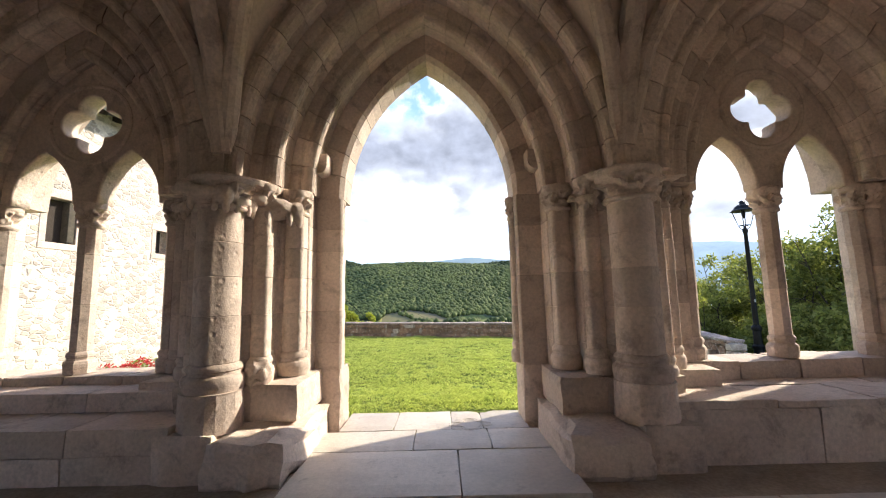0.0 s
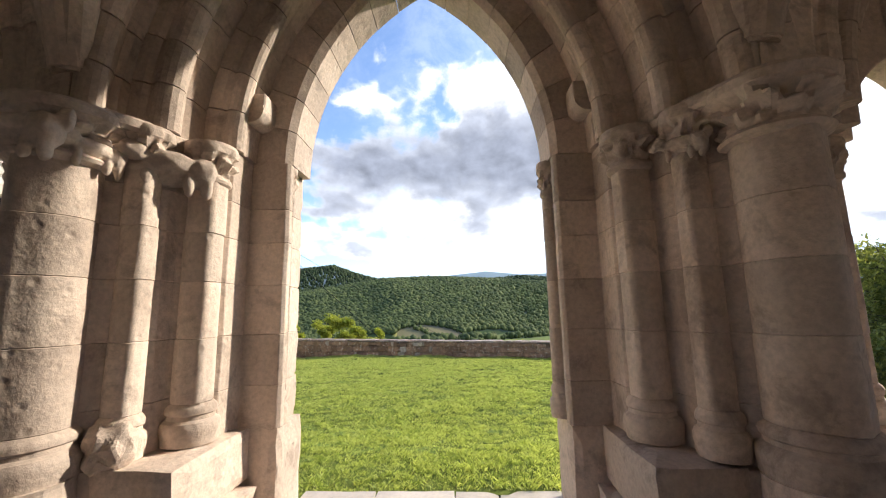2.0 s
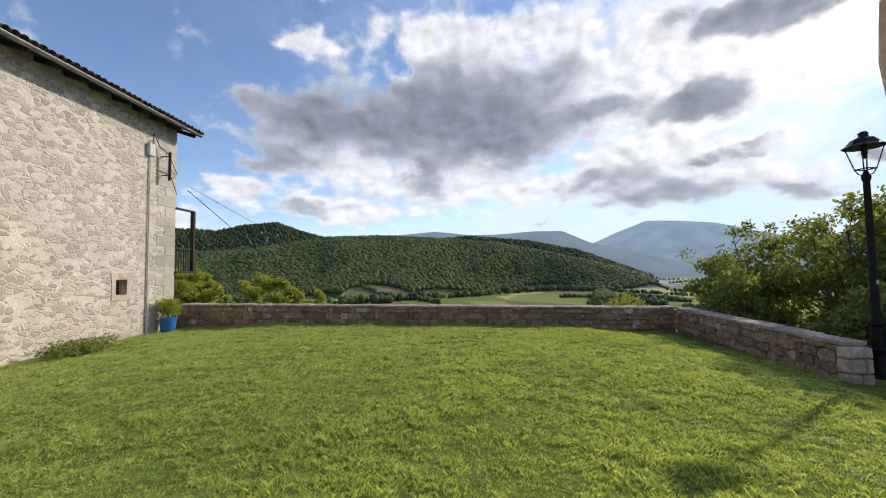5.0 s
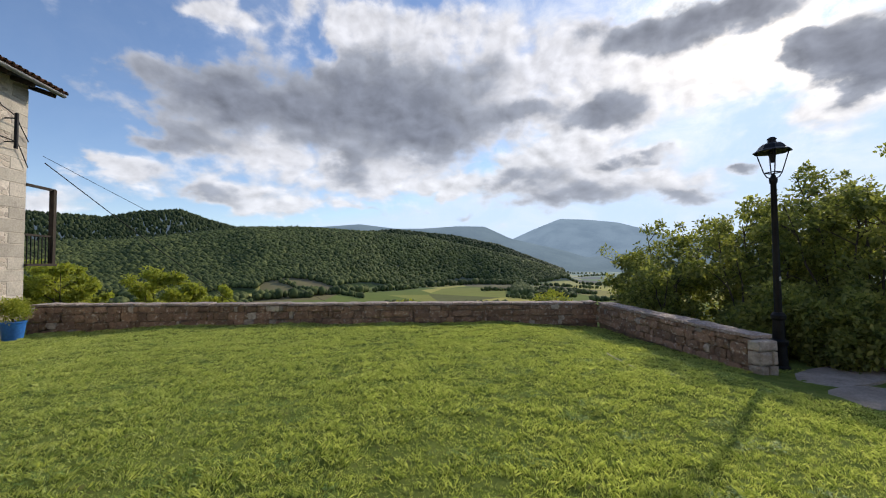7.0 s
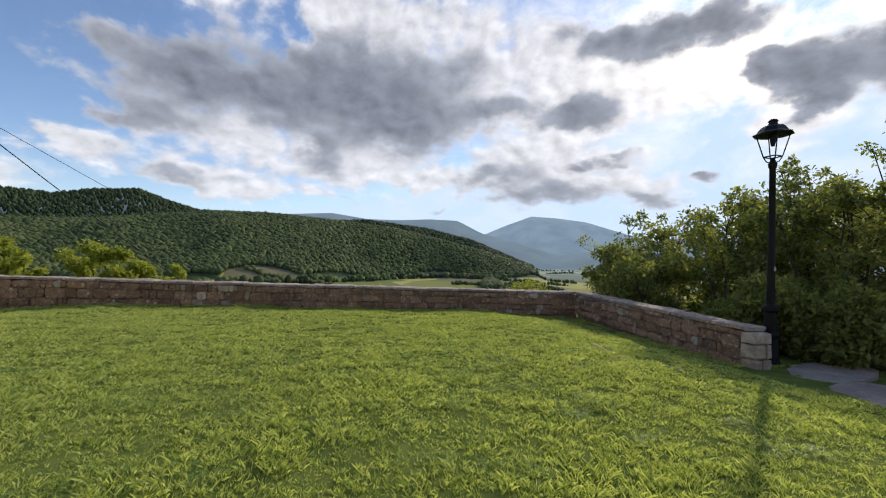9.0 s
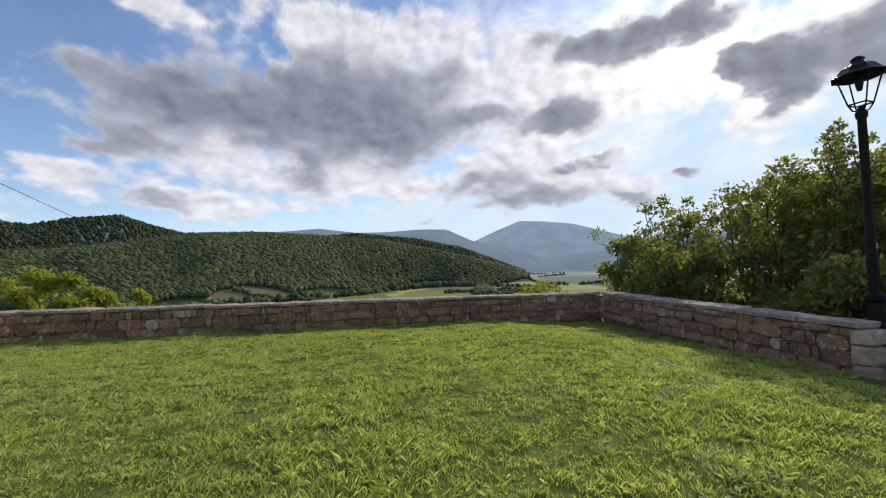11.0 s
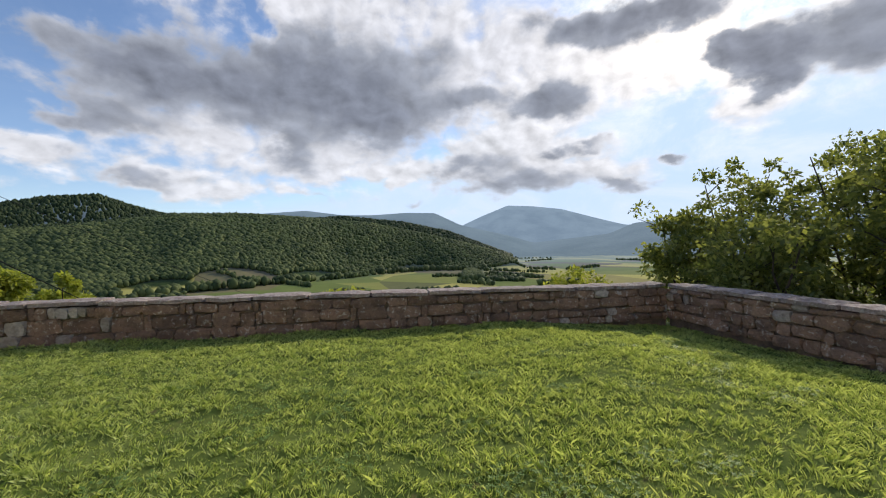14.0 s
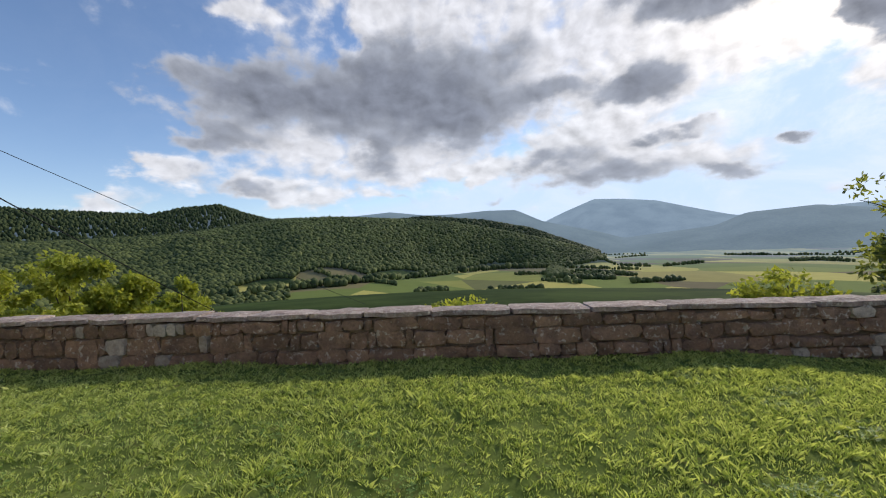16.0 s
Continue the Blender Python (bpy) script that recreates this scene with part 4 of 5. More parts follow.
# ---- house ----
HC = Vector((-9.05, 20.75))            # corner beside the parapet
HD = Vector((-0.115, -0.9934))         # along the facade, towards the cloister
HN = Vector((0.9934, -0.115))          # out of the facade
house = thing("stone_house", "two-storey rubble stone house with lime render and tiled roof", "house")


def hp(s, out, z):
    p = HC + HD * s + HN * out
    return (p.x, p.y, z)


def hbox(name, s0, s1, o0, o1, z0, z1, mat, parent=house, bevel=0.0, label=""):
    bm = bmesh.new()
    box(bm, s0, s1, -o1, -o0, z0, z1, bevel)
    ob = part(name, bm, mat, parent, label)
    if parent == house:
        ob.matrix_basis = Matrix(((HD.x, -HN.x, 0, HC.x), (HD.y, -HN.y, 0, HC.y), (0, 0, 1, 0), (0, 0, 0, 1)))
    return ob


HL, HZ = 17.5, 7.25
OPEN = [(2.2, 2.62, 0.87, 1.36), (10.0, 10.75, 3.15, 4.35), (6.9, 7.35, 3.2, 4.0), (9.5, 9.75, 1.05, 1.65)]   # window openings: along, height
cuts_s = sorted({0, HL, *[v for o in OPEN for v in o[:2]]})
for a, b in zip(cuts_s, cuts_s[1:]):
    z = -1.2
    for o in sorted((o for o in OPEN if o[0] <= a and o[1] >= b), key=lambda q: q[2]):
        hbox("wall", a, b, -0.55, 0, z, o[2], HOUSE)
        z = o[3]
    hbox("wall", a, b, -0.55, 0, z, HZ, HOUSE)
hbox("wall", 0.0, 0.5, -8, -0.55, -1.2, HZ, HOUSE)
hbox("wall", HL - 0.5, HL, -8, -0.55, -1.2, HZ, HOUSE)
for s0, s1, z0, z1 in OPEN:
    w = hbox("window", s0, s1, -0.3, -0.26, z0, z1, DWOOD)
    if s1 - s0 > 0.4:
        hbox("window_sill", s0 - 0.18, s1 + 0.18, -0.2, 0.025, z0 - 0.18, z0, LIME, w, 0.012)
        hbox("lintel", s0 - 0.2, s1 + 0.2, -0.2, 0.02, z1, z1 + 0.24, LIME, w, 0.012)
        hbox("jamb", s0 - 0.17, s0, -0.2, 0.018, z0, z1, LIME, w, 0.01)
        hbox("jamb", s1, s1 + 0.17, -0.2, 0.018, z0, z1, LIME, w, 0.01)
hbox("shutter", 10.02, 10.2, -0.25, -0.02, 3.2, 4.3, BARK, house, 0.01, "warm brown wooden shutter")
QUOIN = material("squared_quoin", (0.52, 0.47, 0.41), (0.42, 0.38, 0.33), (0.3, 0.27, 0.245), 0.9, 1.5, 22, 0.4, hue=0.18)
z = -0.9
k = 0
while z < HZ - 0.35:
    h = random.uniform(0.3, 0.46)
    hbox("quoin", -0.012, 0.95 if k % 2 else 0.55, -0.5, 0.012, z + .006, min(z + h, HZ) - .006, QUOIN, house, 0.012)
    z += h
    k += 1
hbox("plinth", 2.3, 4.6, 0, 0.12, -1.0, -0.35, QUOIN, house, 0.03)
# eaves, gutter, tiles
PITCH = math.tan(radians(19))
for i in range(24):
    s = -0.2 + i * 0.78
    bm = bmesh.new()
    vs = box(bm, -0.06, 0.06, -0.62, 0.5, -0.07, 0.07, 0.008)
    o = part("rafter", bm, DWOOD, house)
    p = HC + HD * s
    ang = math.degrees(math.atan2(HD.y, HD.x))
    o.matrix_basis = Matrix(((HD.x, -HN.x, 0, p.x), (HD.y, -HN.y, 0, p.y), (0, 0, 1, HZ - 0.06), (0, 0, 0, 1))) @ pose(0, 0, 0, math.degrees(math.atan(PITCH)), 0, 0)


def slope(name, s0, s1, o0, o1, t, mat, zoff, parent=house):
    bm = bmesh.new()
    vs = [bm.verts.new(hp(s, o, HZ + 0.02 - o * PITCH + zoff + dz)) for dz in (0, t) for s, o in ((s0, o0), (s1, o0), (s1, o1), (s0, o1))]
    for q in ((3, 2, 1, 0), (4, 5, 6, 7), (0, 1, 5, 4), (1, 2, 6, 5), (2, 3, 7, 6), (3, 0, 4, 7)):
        bm.faces.new([vs[i] for i in q])
    bmesh.ops.recalc_face_normals(bm, faces=bm.faces[:])
    return part(name, bm, mat, parent)


roof = slope("roof", -0.4, HL + 0.4, 0.62, -6, 0.04, DWOOD, 0.06)
bm = bmesh.new()
for k in range(10):
    t0, t1 = radians(180 + 18 * k), radians(198 + 18 * k)
    q = [bm.verts.new(hp(s, 0.7 + 0.085 * math.cos(t), HZ - 0.17 + 0.085 * math.sin(t))) for s, t in ((-0.4, t0), (HL, t0), (HL, t1), (-0.4, t1))]
    bm.faces.new(q)
gut = part("gutter", bm, ZINC, house, "grey zinc half-round gutter")
tile_me = None
bm = bmesh.new()
for k in range(6):
    t0, t1 = math.pi * k / 6, math.pi * (k + 1) / 6
    for r, flip in ((0.1, 0), (0.082, 1)):
        q = [(r * math.cos(t), 0, r * math.sin(t)) for t in (t0, t1)]
        f = [bm.verts.new((q[0][0], -0.24, q[0][2])), bm.verts.new((q[1][0], -0.24, q[1][2])), bm.verts.new((q[1][0] * .8, 0.24, q[1][2] * .8)), bm.verts.new((q[0][0] * .8, 0.24, q[0][2] * .8))]
        bm.faces.new(f if not flip else f[::-1])
bmesh.ops.remove_doubles(bm, verts=bm.verts[:], dist=1e-4)
tile_me = bpy.data.meshes.new("roof_tile")
bm.to_mesh(tile_me)
bm.free()
tile_me.materials.append(TILE)
rot = Matrix(((HD.x, -HN.x, 0), (HD.y, -HN.y, 0), (0, 0, 1))).to_4x4()
for r in range(3):
    for i in range(86):
        o_ = 0.56 - r * 0.4
        s = -0.36 + i * 0.212
        ob = new("roof_tile", tile_me)
        ob.matrix_basis = Matrix.Translation(hp(s, o_, HZ + 0.14 - o_ * PITCH + random.uniform(-.01, .012))) @ rot @ pose(0, 0, 0, 19 + random.uniform(-2, 2), 0, random.uniform(-4, 4))
        ob.parent = roof
slope("tile_bed", -0.38, HL + 0.4, -0.5, -6, 0.05, TILE, 0.16, roof)
# service box, pipe, bracket and wires
hbox("meter_box", 1.24, 1.52, 0, 0.14, 5.75, 6.2, GREY, house, 0.02, "white plastic junction box")
bm = bmesh.new()
tube(bm, [hp(1.38, 0.05, 5.8), hp(1.38, 0.05, 2.0), hp(1.38, 0.05, -0.5)], 0.028, 8)
part("conduit", bm, GREY, house, "grey plastic conduit")
bm = bmesh.new()
for zz in (5.2, 5.9):
    tube(bm, [hp(0.75, 0, zz), hp(0.75, 0.32, zz)], 0.02, 6)
tube(bm, [hp(0.75, 0.3, 5.0), hp(0.75, 0.3, 6.05)], 0.05, 8)
part("bracket", bm, IRON, house, "black iron cable bracket")
bm = bmesh.new()
tube(bm, [hp(1.3, 0.05, 6.1), hp(1.25, 0.06, 6.6), hp(1.0, 0.1, 6.2), hp(0.75, 0.3, 5.95), hp(0.4, 0.12, 5.8), hp(0.05, 0.08, 5.4)], 0.015, 6)
tube(bm, [hp(1.2, 0.1, 5.3), hp(0.75, 0.33, 5.2), hp(0.35, 0.1, 5.1), hp(0.05, 0.08, 4.6)], 0.015, 6)
part("cable", bm, IRON, house)
# balcony beyond the corner
hbox("balcony_floor", -1.15, 0.0, -1.4, 0.1, 1.55, 1.63, DWOOD)
hbox("balcony_post", -1.1, -0.98, -0.06, 0.08, 1.6, 4.1, DWOOD)
hbox("balcony_beam", -1.1, 0, -0.04, 0.04, 4.05, 4.13, DWOOD)
hbox("balcony_rail", -1.0, 0, -0.02, 0.03, 2.5, 2.56, DWOOD)
for k in range(7):
    hbox("baluster", -0.95 + k * 0.14, -0.93 + k * 0.14, -0.01, 0.015, 1.63, 2.5, IRON)
for k, (a, b) in enumerate((((-8.9, 21.3, 4.9), (3.0, 46, -9)), ((-8.9, 21.2, 5.1), (16, 60, -10)))):
    bm = bmesh.new()
    n = 12
    tube(bm, [tuple(a[i] + (b[i] - a[i]) * j / n - (1.1 * math.sin(math.pi * j / n) if i == 2 else 0) for i in range(3)) for j in range(n + 1)], 0.016 - 0.007 * k, 5)
    tagged(part("overhead_cable", bm, IRON), "thin black overhead cable running down from the house", "cable")

# ---- leaves ----
def leaf_cloud(centres, radii, per, size, seed, droop=0.3):
    """Small pointed leaves gathered on clumps; returns arrays for raw()."""
    rng = np.random.default_rng(seed)
    centres, radii = np.asarray(centres, float), np.asarray(radii, float)
    c = np.repeat(centres, per, 0)
    r = np.repeat(radii, per)
    d = rng.normal(size=(len(c), 3))
    d /= np.linalg.norm(d, axis=1)[:, None]
    p = c + d * (r * rng.uniform(0.25, 1.05, len(c)) ** 0.7)[:, None] * np.array([1, 1, 0.75])
    ax = rng.normal(size=(len(c), 3)) + d * 0.7 + np.array([0, 0, -droop])
    ax /= np.linalg.norm(ax, axis=1)[:, None]
    sd = np.cross(ax, rng.normal(size=(len(c), 3)))
    sd /= np.linalg.norm(sd, axis=1)[:, None] + 1e-9
    L = size * rng.uniform(0.6, 1.35, len(c))[:, None]
    v = np.stack([p, p + ax * L * 0.5 + sd * L * 0.26, p + ax * L, p + ax * L * 0.5 - sd * L * 0.26], 1).reshape(-1, 3)
    return v, np.arange(len(v)).reshape(-1, 4)


def tree(x, y, z, h, spread, seed, leaf_mat, label, clumps=46, per=150, size=0.15, stems=3, low=0.25, name="tree"):
    rng = random.Random(seed)
    t = thing(name, label, name, at=(x, y, z))
    bm = bmesh.new()
    tips = []
    for s in range(stems):
        a = rng.uniform(0, 6.28)
        r0 = 0.035 + 0.012 * h / stems
        pts = [Vector((0.15 * math.cos(a), 0.15 * math.sin(a), -0.3))]
        hh = h * rng.uniform(0.75, 0.97)
        lean = spread * rng.uniform(0.15, 0.6)
        for i in range(1, 7):
            f = i / 6
            pts.append(Vector((math.cos(a) * (0.15 + lean * f ** 1.3) + rng.uniform(-.1, .1), math.sin(a) * (0.15 + lean * f ** 1.3) + rng.uniform(-.1, .1), hh * f)))
        tube(bm, pts, r0, 7, 0.012)
        tips.append(pts[-1])
        for i in range(int(5 + h)):
            f = rng.uniform(low, 0.95)
            k = min(5, int(f * 6))
            p = pts[k].lerp(pts[k + 1], f * 6 - k)
            b = rng.uniform(0, 6.28)
            ln = spread * rng.uniform(0.4, 0.85) * (1.15 - 0.6 * f)
            q = p + Vector((math.cos(b) * ln, math.sin(b) * ln, ln * rng.uniform(0.25, 0.8)))
            tube(bm, [p, p.lerp(q, 0.5) + Vector((0, 0, 0.08 * ln)), q], r0 * 0.4, 5, 0.006)
            tips += [q, p.lerp(q, 0.65)]
    part("trunk", bm, BARK, t)
    rng.shuffle(tips)
    clumps = int(clumps * 2.4)
    cs = [tips[i % len(tips)] + Vector((rng.uniform(-.3, .3), rng.uniform(-.3, .3), rng.uniform(-.2, .35))) for i in range(clumps)]
    v, f = leaf_cloud([tuple(c) for c in cs], [rng.uniform(0.16, 0.48) * (0.6 + 0.12 * spread) for _ in cs], int(per * 0.75), size, seed)
    raw("crown", v, f, leaf_mat, t)
    return t


T1 = "multi-stemmed ash tree with thin grey stems and airy green leaves"
T2 = "bushy young tree of light green leaves behind the wall"
for i, (x, y, z, h, sp, cl, lab) in enumerate(((11.8, 18.6, -2.2, 4.2, 1.5, 60, T2), (12.4, 17.6, -2.3, 5.1, 2.0, 60, T2), (10.4, 15.9, -2.0, 3.6, 1.5, 46, T2), (13.3, 15.4, -2.4, 6.2, 2.1, 70, T1), (11.9, 14.0, -2.2, 4.7, 1.9, 64, T1),
                                            (15.0, 13.6, -2.2, 6.6, 2.5, 90, T1), (12.9, 12.4, -1.8, 5.4, 2.2, 80, T1), (16.2, 11.3, -1.8, 7.4, 2.8, 100, T1), (14.2, 10.2, -1.4, 7.2, 2.4, 90, T1), (18, 16, -3, 7.4, 2.8, 90, T1), (17.2, 8.0, -1.2, 8.2, 2.8, 90, T1))):
    tree(x, y, z, h, sp, 100 + i, LEAF, lab, cl, 85, 0.125, 6, 0.2)
for i, (x, y, z, h, sp) in enumerate(((10.1, 13.2, -1.6, 2.2, 1.3), (10.9, 11.9, -1.4, 2.4, 1.4), (12.2, 10.7, -1.1, 2.0, 1.5), (10.2, 10.95, -0.95, 1.1, 0.8), (14.0, 8.6, -.9, 2.0, 1.5))):
    tree(x, y, z, h, sp, 140 + i, LEAF, "dense dark green shrub at the foot of the trees", 50, 120, 0.12, 4, 0.05, "shrub")
for i, (x, y, z, h, sp) in enumerate(((-8.5, 29, -5.5, 7.0, 2.7), (-12.5, 30, -6, 8.4, 3.2), (-6.0, 30, -6.2, 6.9, 2.2), (-16, 27, -5, 7.0, 3))):
    tree(x, y, z, h, sp, 170 + i, LEAFY, "rounded yellow-green tree standing below the parapet", 90, 260, 0.16, 3, 0.35)
for i, (x, y, z, h) in enumerate(((7.9, 18.7, -1.6, 1.95), (2.6, 20.3, -1.6, 1.55), (-2.7, 21.3, -1.6, 1.5))):
    tree(x, y, z, h, 0.6, 190 + i, LEAFY, "yellow-green bush showing over the parapet", 22, 120, 0.1, 3, 0.4, "shrub")

# potted shrub, bush and flowers by the house
PX, PY = -8.74, 19.9
PZ = float(ground_z(PX, PY))
pot = thing("plant_pot", "round blue plastic plant pot beside the house corner", "plant pot", at=(PX, PY, PZ))
bm = bmesh.new()
lathe(bm, [(0.2, 0), (0.22, 0.02), (0.27, 0.48), (0.29, 0.5), (0.29, 0.54), (0.25, 0.54), (0.24, 0.46)], seg=24)
part("tub", bm, BLUE, pot, smooth=True)
sh = thing("potted_shrub", "rounded clipped yellow-green conifer in the blue pot", "shrub", at=(PX, PY, PZ + 0.46))
bm = bmesh.new()
tube(bm, [(0, 0, 0), (0, 0, 0.4)], 0.03, 6)
part("stem", bm, BARK, sh)
v, f = leaf_cloud([(random.uniform(-.2, .2), random.uniform(-.2, .2), random.uniform(0.1, 0.65)) for _ in range(30)], [0.2] * 30, 110, 0.06, 7, -0.6)
raw("foliage", v, f, LEAFY, sh)
bu = thing("bush", "low green bush growing at the foot of the house", "bush", at=(-8.9, 16.3, -0.65))
v, f = leaf_cloud([(random.uniform(-.4, .35), random.uniform(-.9, .9), random.uniform(0.05, 0.35)) for _ in range(30)], [0.24] * 30, 90, 0.08, 9)
raw("foliage", v, f, LEAF, bu)
fl = thing("flower_bed", "red geraniums in front of the house wall", "flowers", at=(-7.2, 9.3, -0.75))
v, f = leaf_cloud([(random.uniform(-.3, .3), random.uniform(-.9, .9), random.uniform(0.5, 0.75)) for _ in range(26)], [0.2] * 26, 60, 0.08, 12)
raw("foliage", v, f, LEAF, fl)
v, f = leaf_cloud([(random.uniform(-.3, .3), random.uniform(-.6, .6), random.uniform(0.78, 0.9)) for _ in range(14)], [0.06] * 14, 40, 0.06, 13)
raw("blossoms", v, f, RED, fl)

# ---- distance ----
RIDGES = [  # distance, depth of the near slope, crest as bearing and elevation
    (1000, 430, [(-180, -3), (-60, 1.5), (-40, 2.0), (-23, 2.9), (-16, 4.0), (-11, 4.75), (-3, 5.05), (5, 4.6), (13, 3.9), (21, 2.2), (27, .7), (31.5, -.7), (36, -2.6), (44, -6), (180, -6)]),
    (1350, 400, [(-180, 2), (-80, 4), (-60, 5.4), (-37, 5.6), (-25, 5.3), (-21.5, 6.2), (-17.8, 6.6), (-14.7, 5.5), (-11, 4.5), (-7.5, 3), (0, 0), (10, -4), (180, -4)]),
    (1550, 380, [(-180, -6), (-8, -6), (2, 4.3), (9, 4.8), (17.5, 3.9), (24, 2.5), (31.5, -0.5), (37, -2.4), (44, -6), (180, -6)]),
    (2300, 700, [(-180, 2), (-20, 2), (-8, 4.6), (-1.7, 5.1), (4, 5.6), (9, 5.0), (13, 5.0), (18, 5.3), (22, 5.2), (25.7, 3.4), (33, 1.6), (36, .6), (46, 1.6), (49, 2.9), (55, 3.2), (59, 2.5), (70, 3), (90, 4), (180, 2)]),
    (3900, 900, [(-180, 1), (10, 1.5), (20, 2.4), (25.6, 3.2), (29, 4.7), (32.5, 6.05), (36, 5.8), (40, 5.2), (45, 3.6), (48, 2.7), (60, 3.2), (90, 2), (180, 1)]),
]
EYEZ, VALLEY = 1.1, -46.0


def near_depth(azd):
    """Depth of the near ridge's slope: its foot draws back where the valley opens."""
    return 430 - 250 * sm(-8, 22, azd)


def terrain_z(azd, d):
    base = -1.9 + (VALLEY + 1.9) * sm(24, 330, d) ** 0.8
    base = base + 2.0 * np.sin(azd * 0.21 + d * 0.004) * sm(200, 500, d)
    z = base
    for D, wdt, pts in RIDGES:
        e = np.interp(azd, [p[0] for p in pts], [p[1] for p in pts])
        crest = EYEZ + D * np.tan(np.radians(e)) - (8.0 if D < 1600 else 0.0)
        crest = np.maximum(crest, VALLEY - 4)
        if D == 1000:
            wdt = near_depth(azd)
        up = sm(D - wdt, D, d) ** 0.85
        dn = 1 - 0.5 * sm(D, D + wdt, d)
        rel = np.where(d < D, up, dn)
        bump = 1 + 0.05 * np.sin(azd * 0.55 + d * 0.008) * (1 - np.abs(2 * up - 1))
        z = np.maximum(z, VALLEY - 4 + (crest - VALLEY + 4) * rel * bump)
    return z


azs = np.concatenate([np.arange(-180, -70, 5), np.arange(-70, 80, 0.6), np.arange(80, 181, 5)])
ds = np.concatenate([[14, 17, 20], np.geomspace(23, 4700, 150)])
A, D_ = np.meshgrid(azs, ds)
TZ = terrain_z(A, D_)
TX, TY = D_ * np.sin(np.radians(A)), 10 + D_ * np.cos(np.radians(A))
idx = np.arange(A.size).reshape(A.shape)
quads = np.stack([idx[:-1, :-1], idx[1:, :-1], idx[1:, 1:], idx[:-1, 1:]], -1).reshape(-1, 4)[:, ::-1]


def land_material():
    """Valley fields below, woodland above; blue haze is painted over the far ridges as emission."""
    m = bpy.data.materials.new("valley_land")
    m.use_nodes = True
    N = Nodes(m.node_tree)
    b = m.node_tree.nodes["Principled BSDF"]
    geo = N.add("ShaderNodeNewGeometry")
    pos = geo.outputs["Position"]
    mp = N.add("ShaderNodeMapping")
    mp.inputs["Rotation"].default_value = (0, 0, 0.5)
    mp.inputs["Scale"].default_value = (1, 0.55, 0)
    N.link(pos, mp.inputs[0])
    v = N.add("ShaderNodeTexVoronoi", Scale=0.011)
    N.link(mp.outputs[0], v.inputs["Vector"])
    s = N.add("ShaderNodeSeparateColor")
    N.link(v.outputs["Color"], s.inputs[0])
    field = N.mix(N.ramp(s.outputs[0], 0.2, 0.75), (0.17, 0.215, 0.065), (0.46, 0.42, 0.13))
    field = N.mix(N.ramp(s.outputs[1], 0.6, 0.9), field, (0.17, 0.15, 0.09))
    field = N.mix(0.4, field, N.mix(N.noise(pos, 0.05, 6).outputs[0], (0.5, 0.5, 0.5), (1.3, 1.3, 1.3)), "MULTIPLY")
    sx = N.add("ShaderNodeSeparateXYZ")
    N.link(pos, sx.inputs[0])
    wood = N.mix(N.ramp(N.noise(pos, 0.09, 6, 0.7).outputs[0], 0.35, 0.65), (0.022, 0.04, 0.014), (0.06, 0.09, 0.025))
    lim = N.math("ADD", sx.outputs[2], N.math("MULTIPLY", N.noise(pos, 0.012, 4).outputs[0], 14))
    # a clearing at the foot of the near ridge
    qx = N.math("DIVIDE", N.math("ADD", sx.outputs[0], 33), 72)
    qy = N.math("DIVIDE", N.math("SUBTRACT", sx.outputs[1], 650), 50)
    inside = N.ramp(N.math("ADD", N.math("MULTIPLY", qx, qx), N.math("MULTIPLY", qy, qy)), 0.9, 1.1)
    col = N.mix(N.math("MULTIPLY", N.ramp(lim, -35, -32), inside), field, wood)
    # painted air haze: share of blue glow grows with distance beyond 500 m
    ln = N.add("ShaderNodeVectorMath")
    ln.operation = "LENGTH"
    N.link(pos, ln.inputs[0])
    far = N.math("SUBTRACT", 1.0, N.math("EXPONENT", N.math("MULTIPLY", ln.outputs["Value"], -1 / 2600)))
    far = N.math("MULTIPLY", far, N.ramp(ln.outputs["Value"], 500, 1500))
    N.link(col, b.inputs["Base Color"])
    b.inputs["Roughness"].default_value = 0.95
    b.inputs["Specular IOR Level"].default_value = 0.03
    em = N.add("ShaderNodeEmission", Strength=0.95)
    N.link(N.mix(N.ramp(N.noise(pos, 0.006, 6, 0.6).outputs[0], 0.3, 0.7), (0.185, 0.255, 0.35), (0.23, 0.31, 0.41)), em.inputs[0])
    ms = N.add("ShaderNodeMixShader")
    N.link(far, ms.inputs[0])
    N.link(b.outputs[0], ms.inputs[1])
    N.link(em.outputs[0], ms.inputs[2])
    N.link(ms.outputs[0], m.node_tree.nodes["Material Output"].inputs[0])
    return m


tagged(raw("ground", np.stack([TX, TY, TZ], -1).reshape(-1, 3), quads, land_material(), smooth=True), "valley fields and wooded hills, far ridges painted with blue haze", "landscape", kind="structure")

ICO = bmesh.new()
bmesh.ops.create_icosphere(ICO, subdivisions=1, radius=1)
ICO_V = np.array([v.co[:] for v in ICO.verts])
ICO_F = np.array([[v.index for v in f.verts] for f in ICO.faces])
ICO.free()


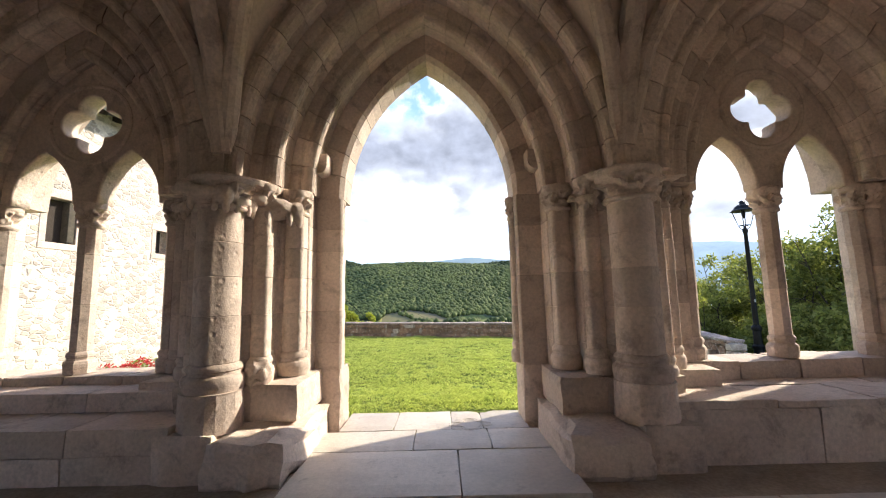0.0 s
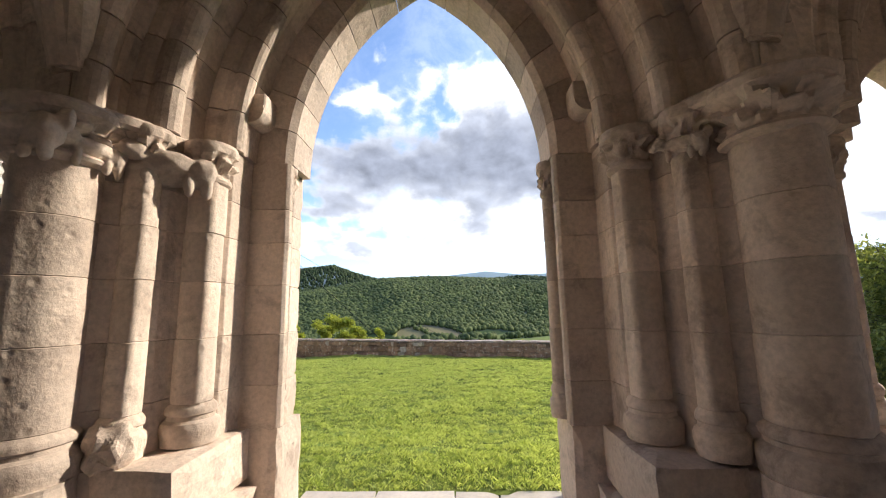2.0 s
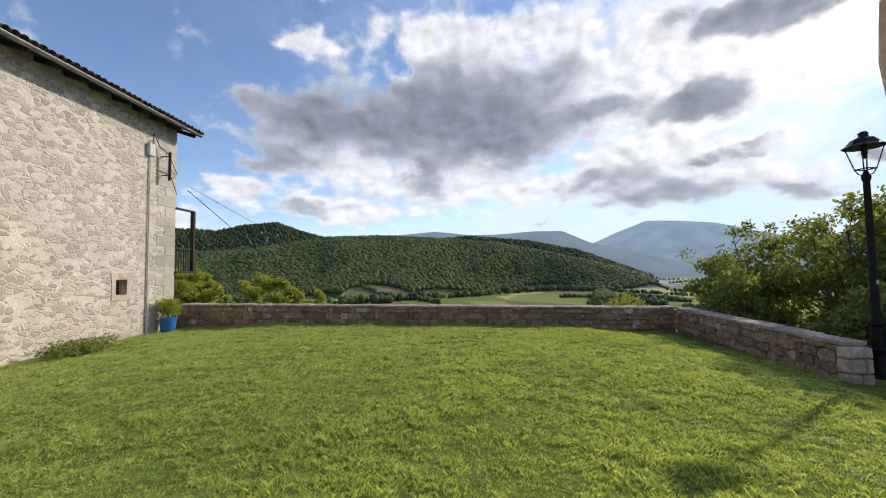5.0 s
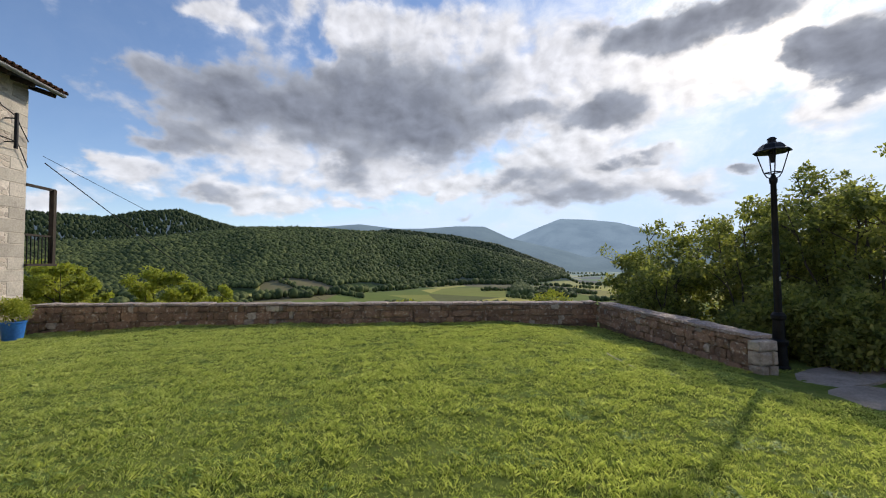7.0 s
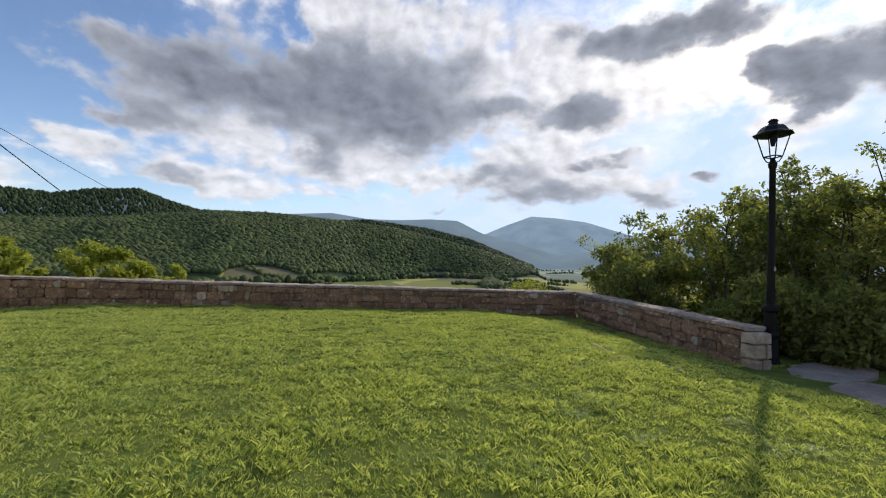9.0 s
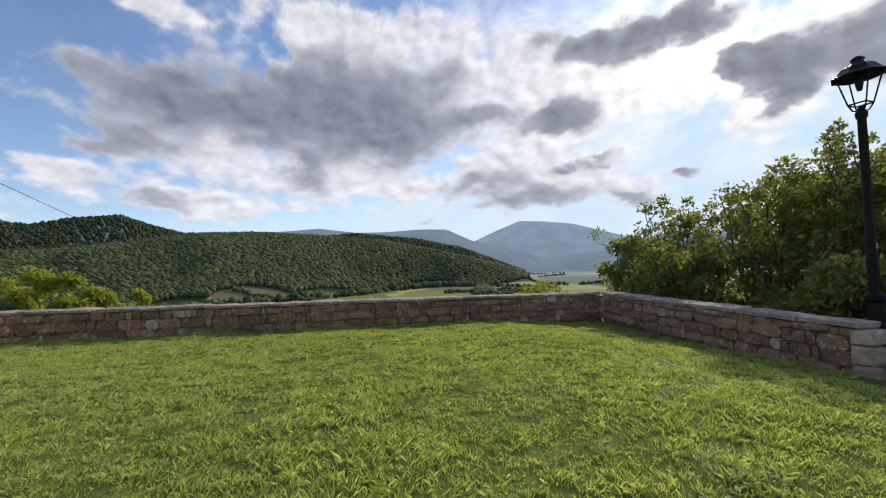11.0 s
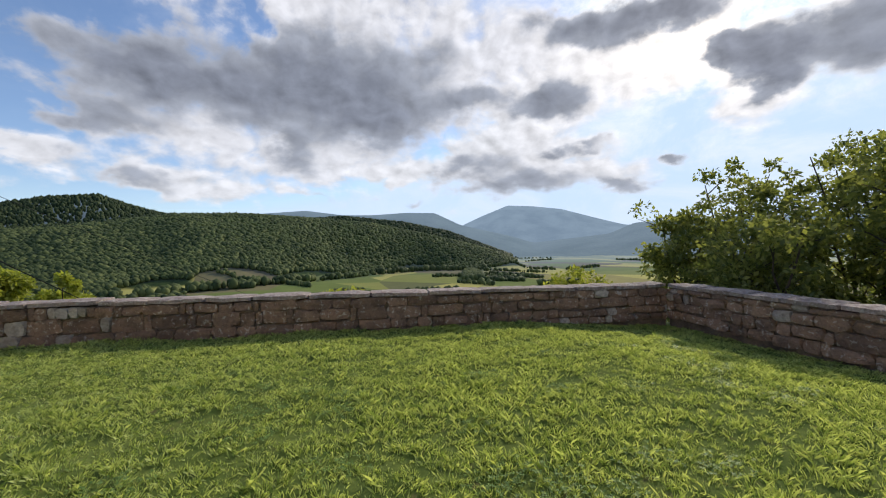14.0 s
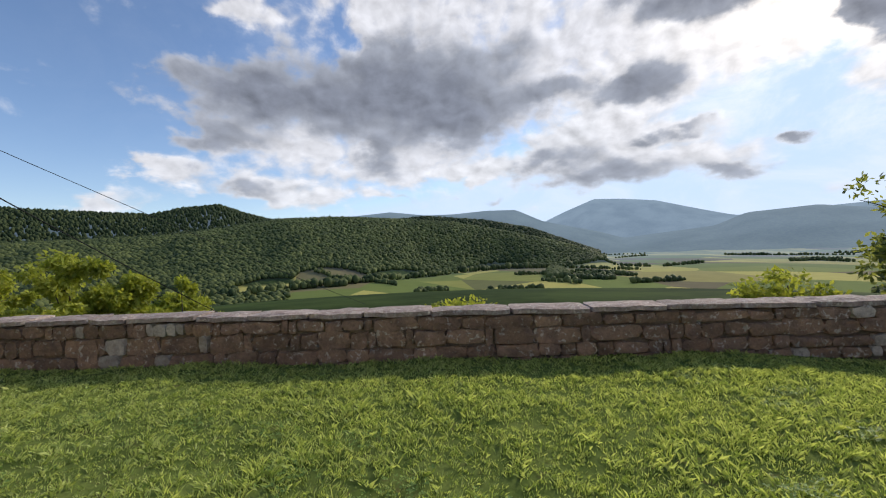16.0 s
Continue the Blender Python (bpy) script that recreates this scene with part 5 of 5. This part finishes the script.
def crowns(name, label, azd, d, r0, r1, seed, mat, tall=0.9, sink=0.2):
    """Far tree crowns, uneven and joined."""
    rng = np.random.default_rng(seed)
    n = len(d)
    z = terrain_z(azd, d)
    r = rng.uniform(r0, r1, n)
    c = np.stack([d * np.sin(np.radians(azd)), 10 + d * np.cos(np.radians(azd)), z + r * tall * (1 - sink)], 1)
    v = ICO_V[None] * (1 + rng.uniform(-0.22, 0.22, (n, len(ICO_V), 1)))
    v = v * (r[:, None, None] * np.array([1, 1, tall])) + c[:, None]
    f = ICO_F[None] + (np.arange(n) * len(ICO_V))[:, None, None]
    tagged(raw(name, v.reshape(-1, 3), f.reshape(-1, 3), mat, smooth=True), label, "woodland", kind="stuff")


rng = np.random.default_rng(3)
a_, d_ = rng.uniform(-46, 38, 90000), rng.uniform(560, 1040, 90000)
zz = terrain_z(a_, d_)
ok = (zz > -39 + 6 * np.sin(a_ * .4)) & (((a_ + 3) / 6.5) ** 2 + ((d_ - 640) / 48) ** 2 > 1)
crowns("woods", "dense broadleaf woodland covering the near ridge", a_[ok][:44000], d_[ok][:44000], 1.8, 5.4, 4, WOODS, 1.05)
a_, d_ = rng.uniform(-60, -4, 30000), rng.uniform(980, 1390, 30000)
ok = terrain_z(a_, d_) > 10
crowns("woods", "dark conifer woodland along the far hilltop", a_[ok][:14000], d_[ok][:14000], 2.4, 4.4, 6, PINE, 1.7)
a_, d_ = rng.uniform(-45, -10, 1500), rng.uniform(240, 560, 1500)
crowns("woods", "mixed trees on the slope below the house", a_[:1500], d_[:1500], 2, 4.5, 8, WOODS)
a_, d_ = rng.uniform(0, 36, 9000), rng.uniform(1180, 1590, 9000)
ok = terrain_z(a_, d_) > -34
crowns("woods", "dark woodland on the ridge behind", a_[ok][:6000], d_[ok][:6000], 4, 8, 16, PINE, 1.0)
a_ = np.sort(rng.uniform(-26, 30, 420))
crowns("woods", "line of taller trees along the foot of the ridge", a_, 1005 - near_depth(a_) + rng.normal(0, 9, 420), 2.2, 6.0, 18, WOODS, 1.25, 0.1)
# hedges and copses between the fields
ha, hd = [], []
for k in range(34):
    a0, d0 = rng.uniform(-10, 60), rng.uniform(420, 1500)
    n = rng.integers(20, 60)
    ha.append(a0 + np.linspace(0, rng.uniform(3, 9), n) + rng.normal(0, .1, n))
    hd.append(d0 * (1 + np.linspace(0, rng.uniform(-.12, .12), n)) + rng.normal(0, 4, n))
crowns("hedge_trees", "hedgerow trees and copses dividing the valley fields", np.concatenate(ha), np.concatenate(hd), 1.6, 4.2, 10, WOODS, 1.1)
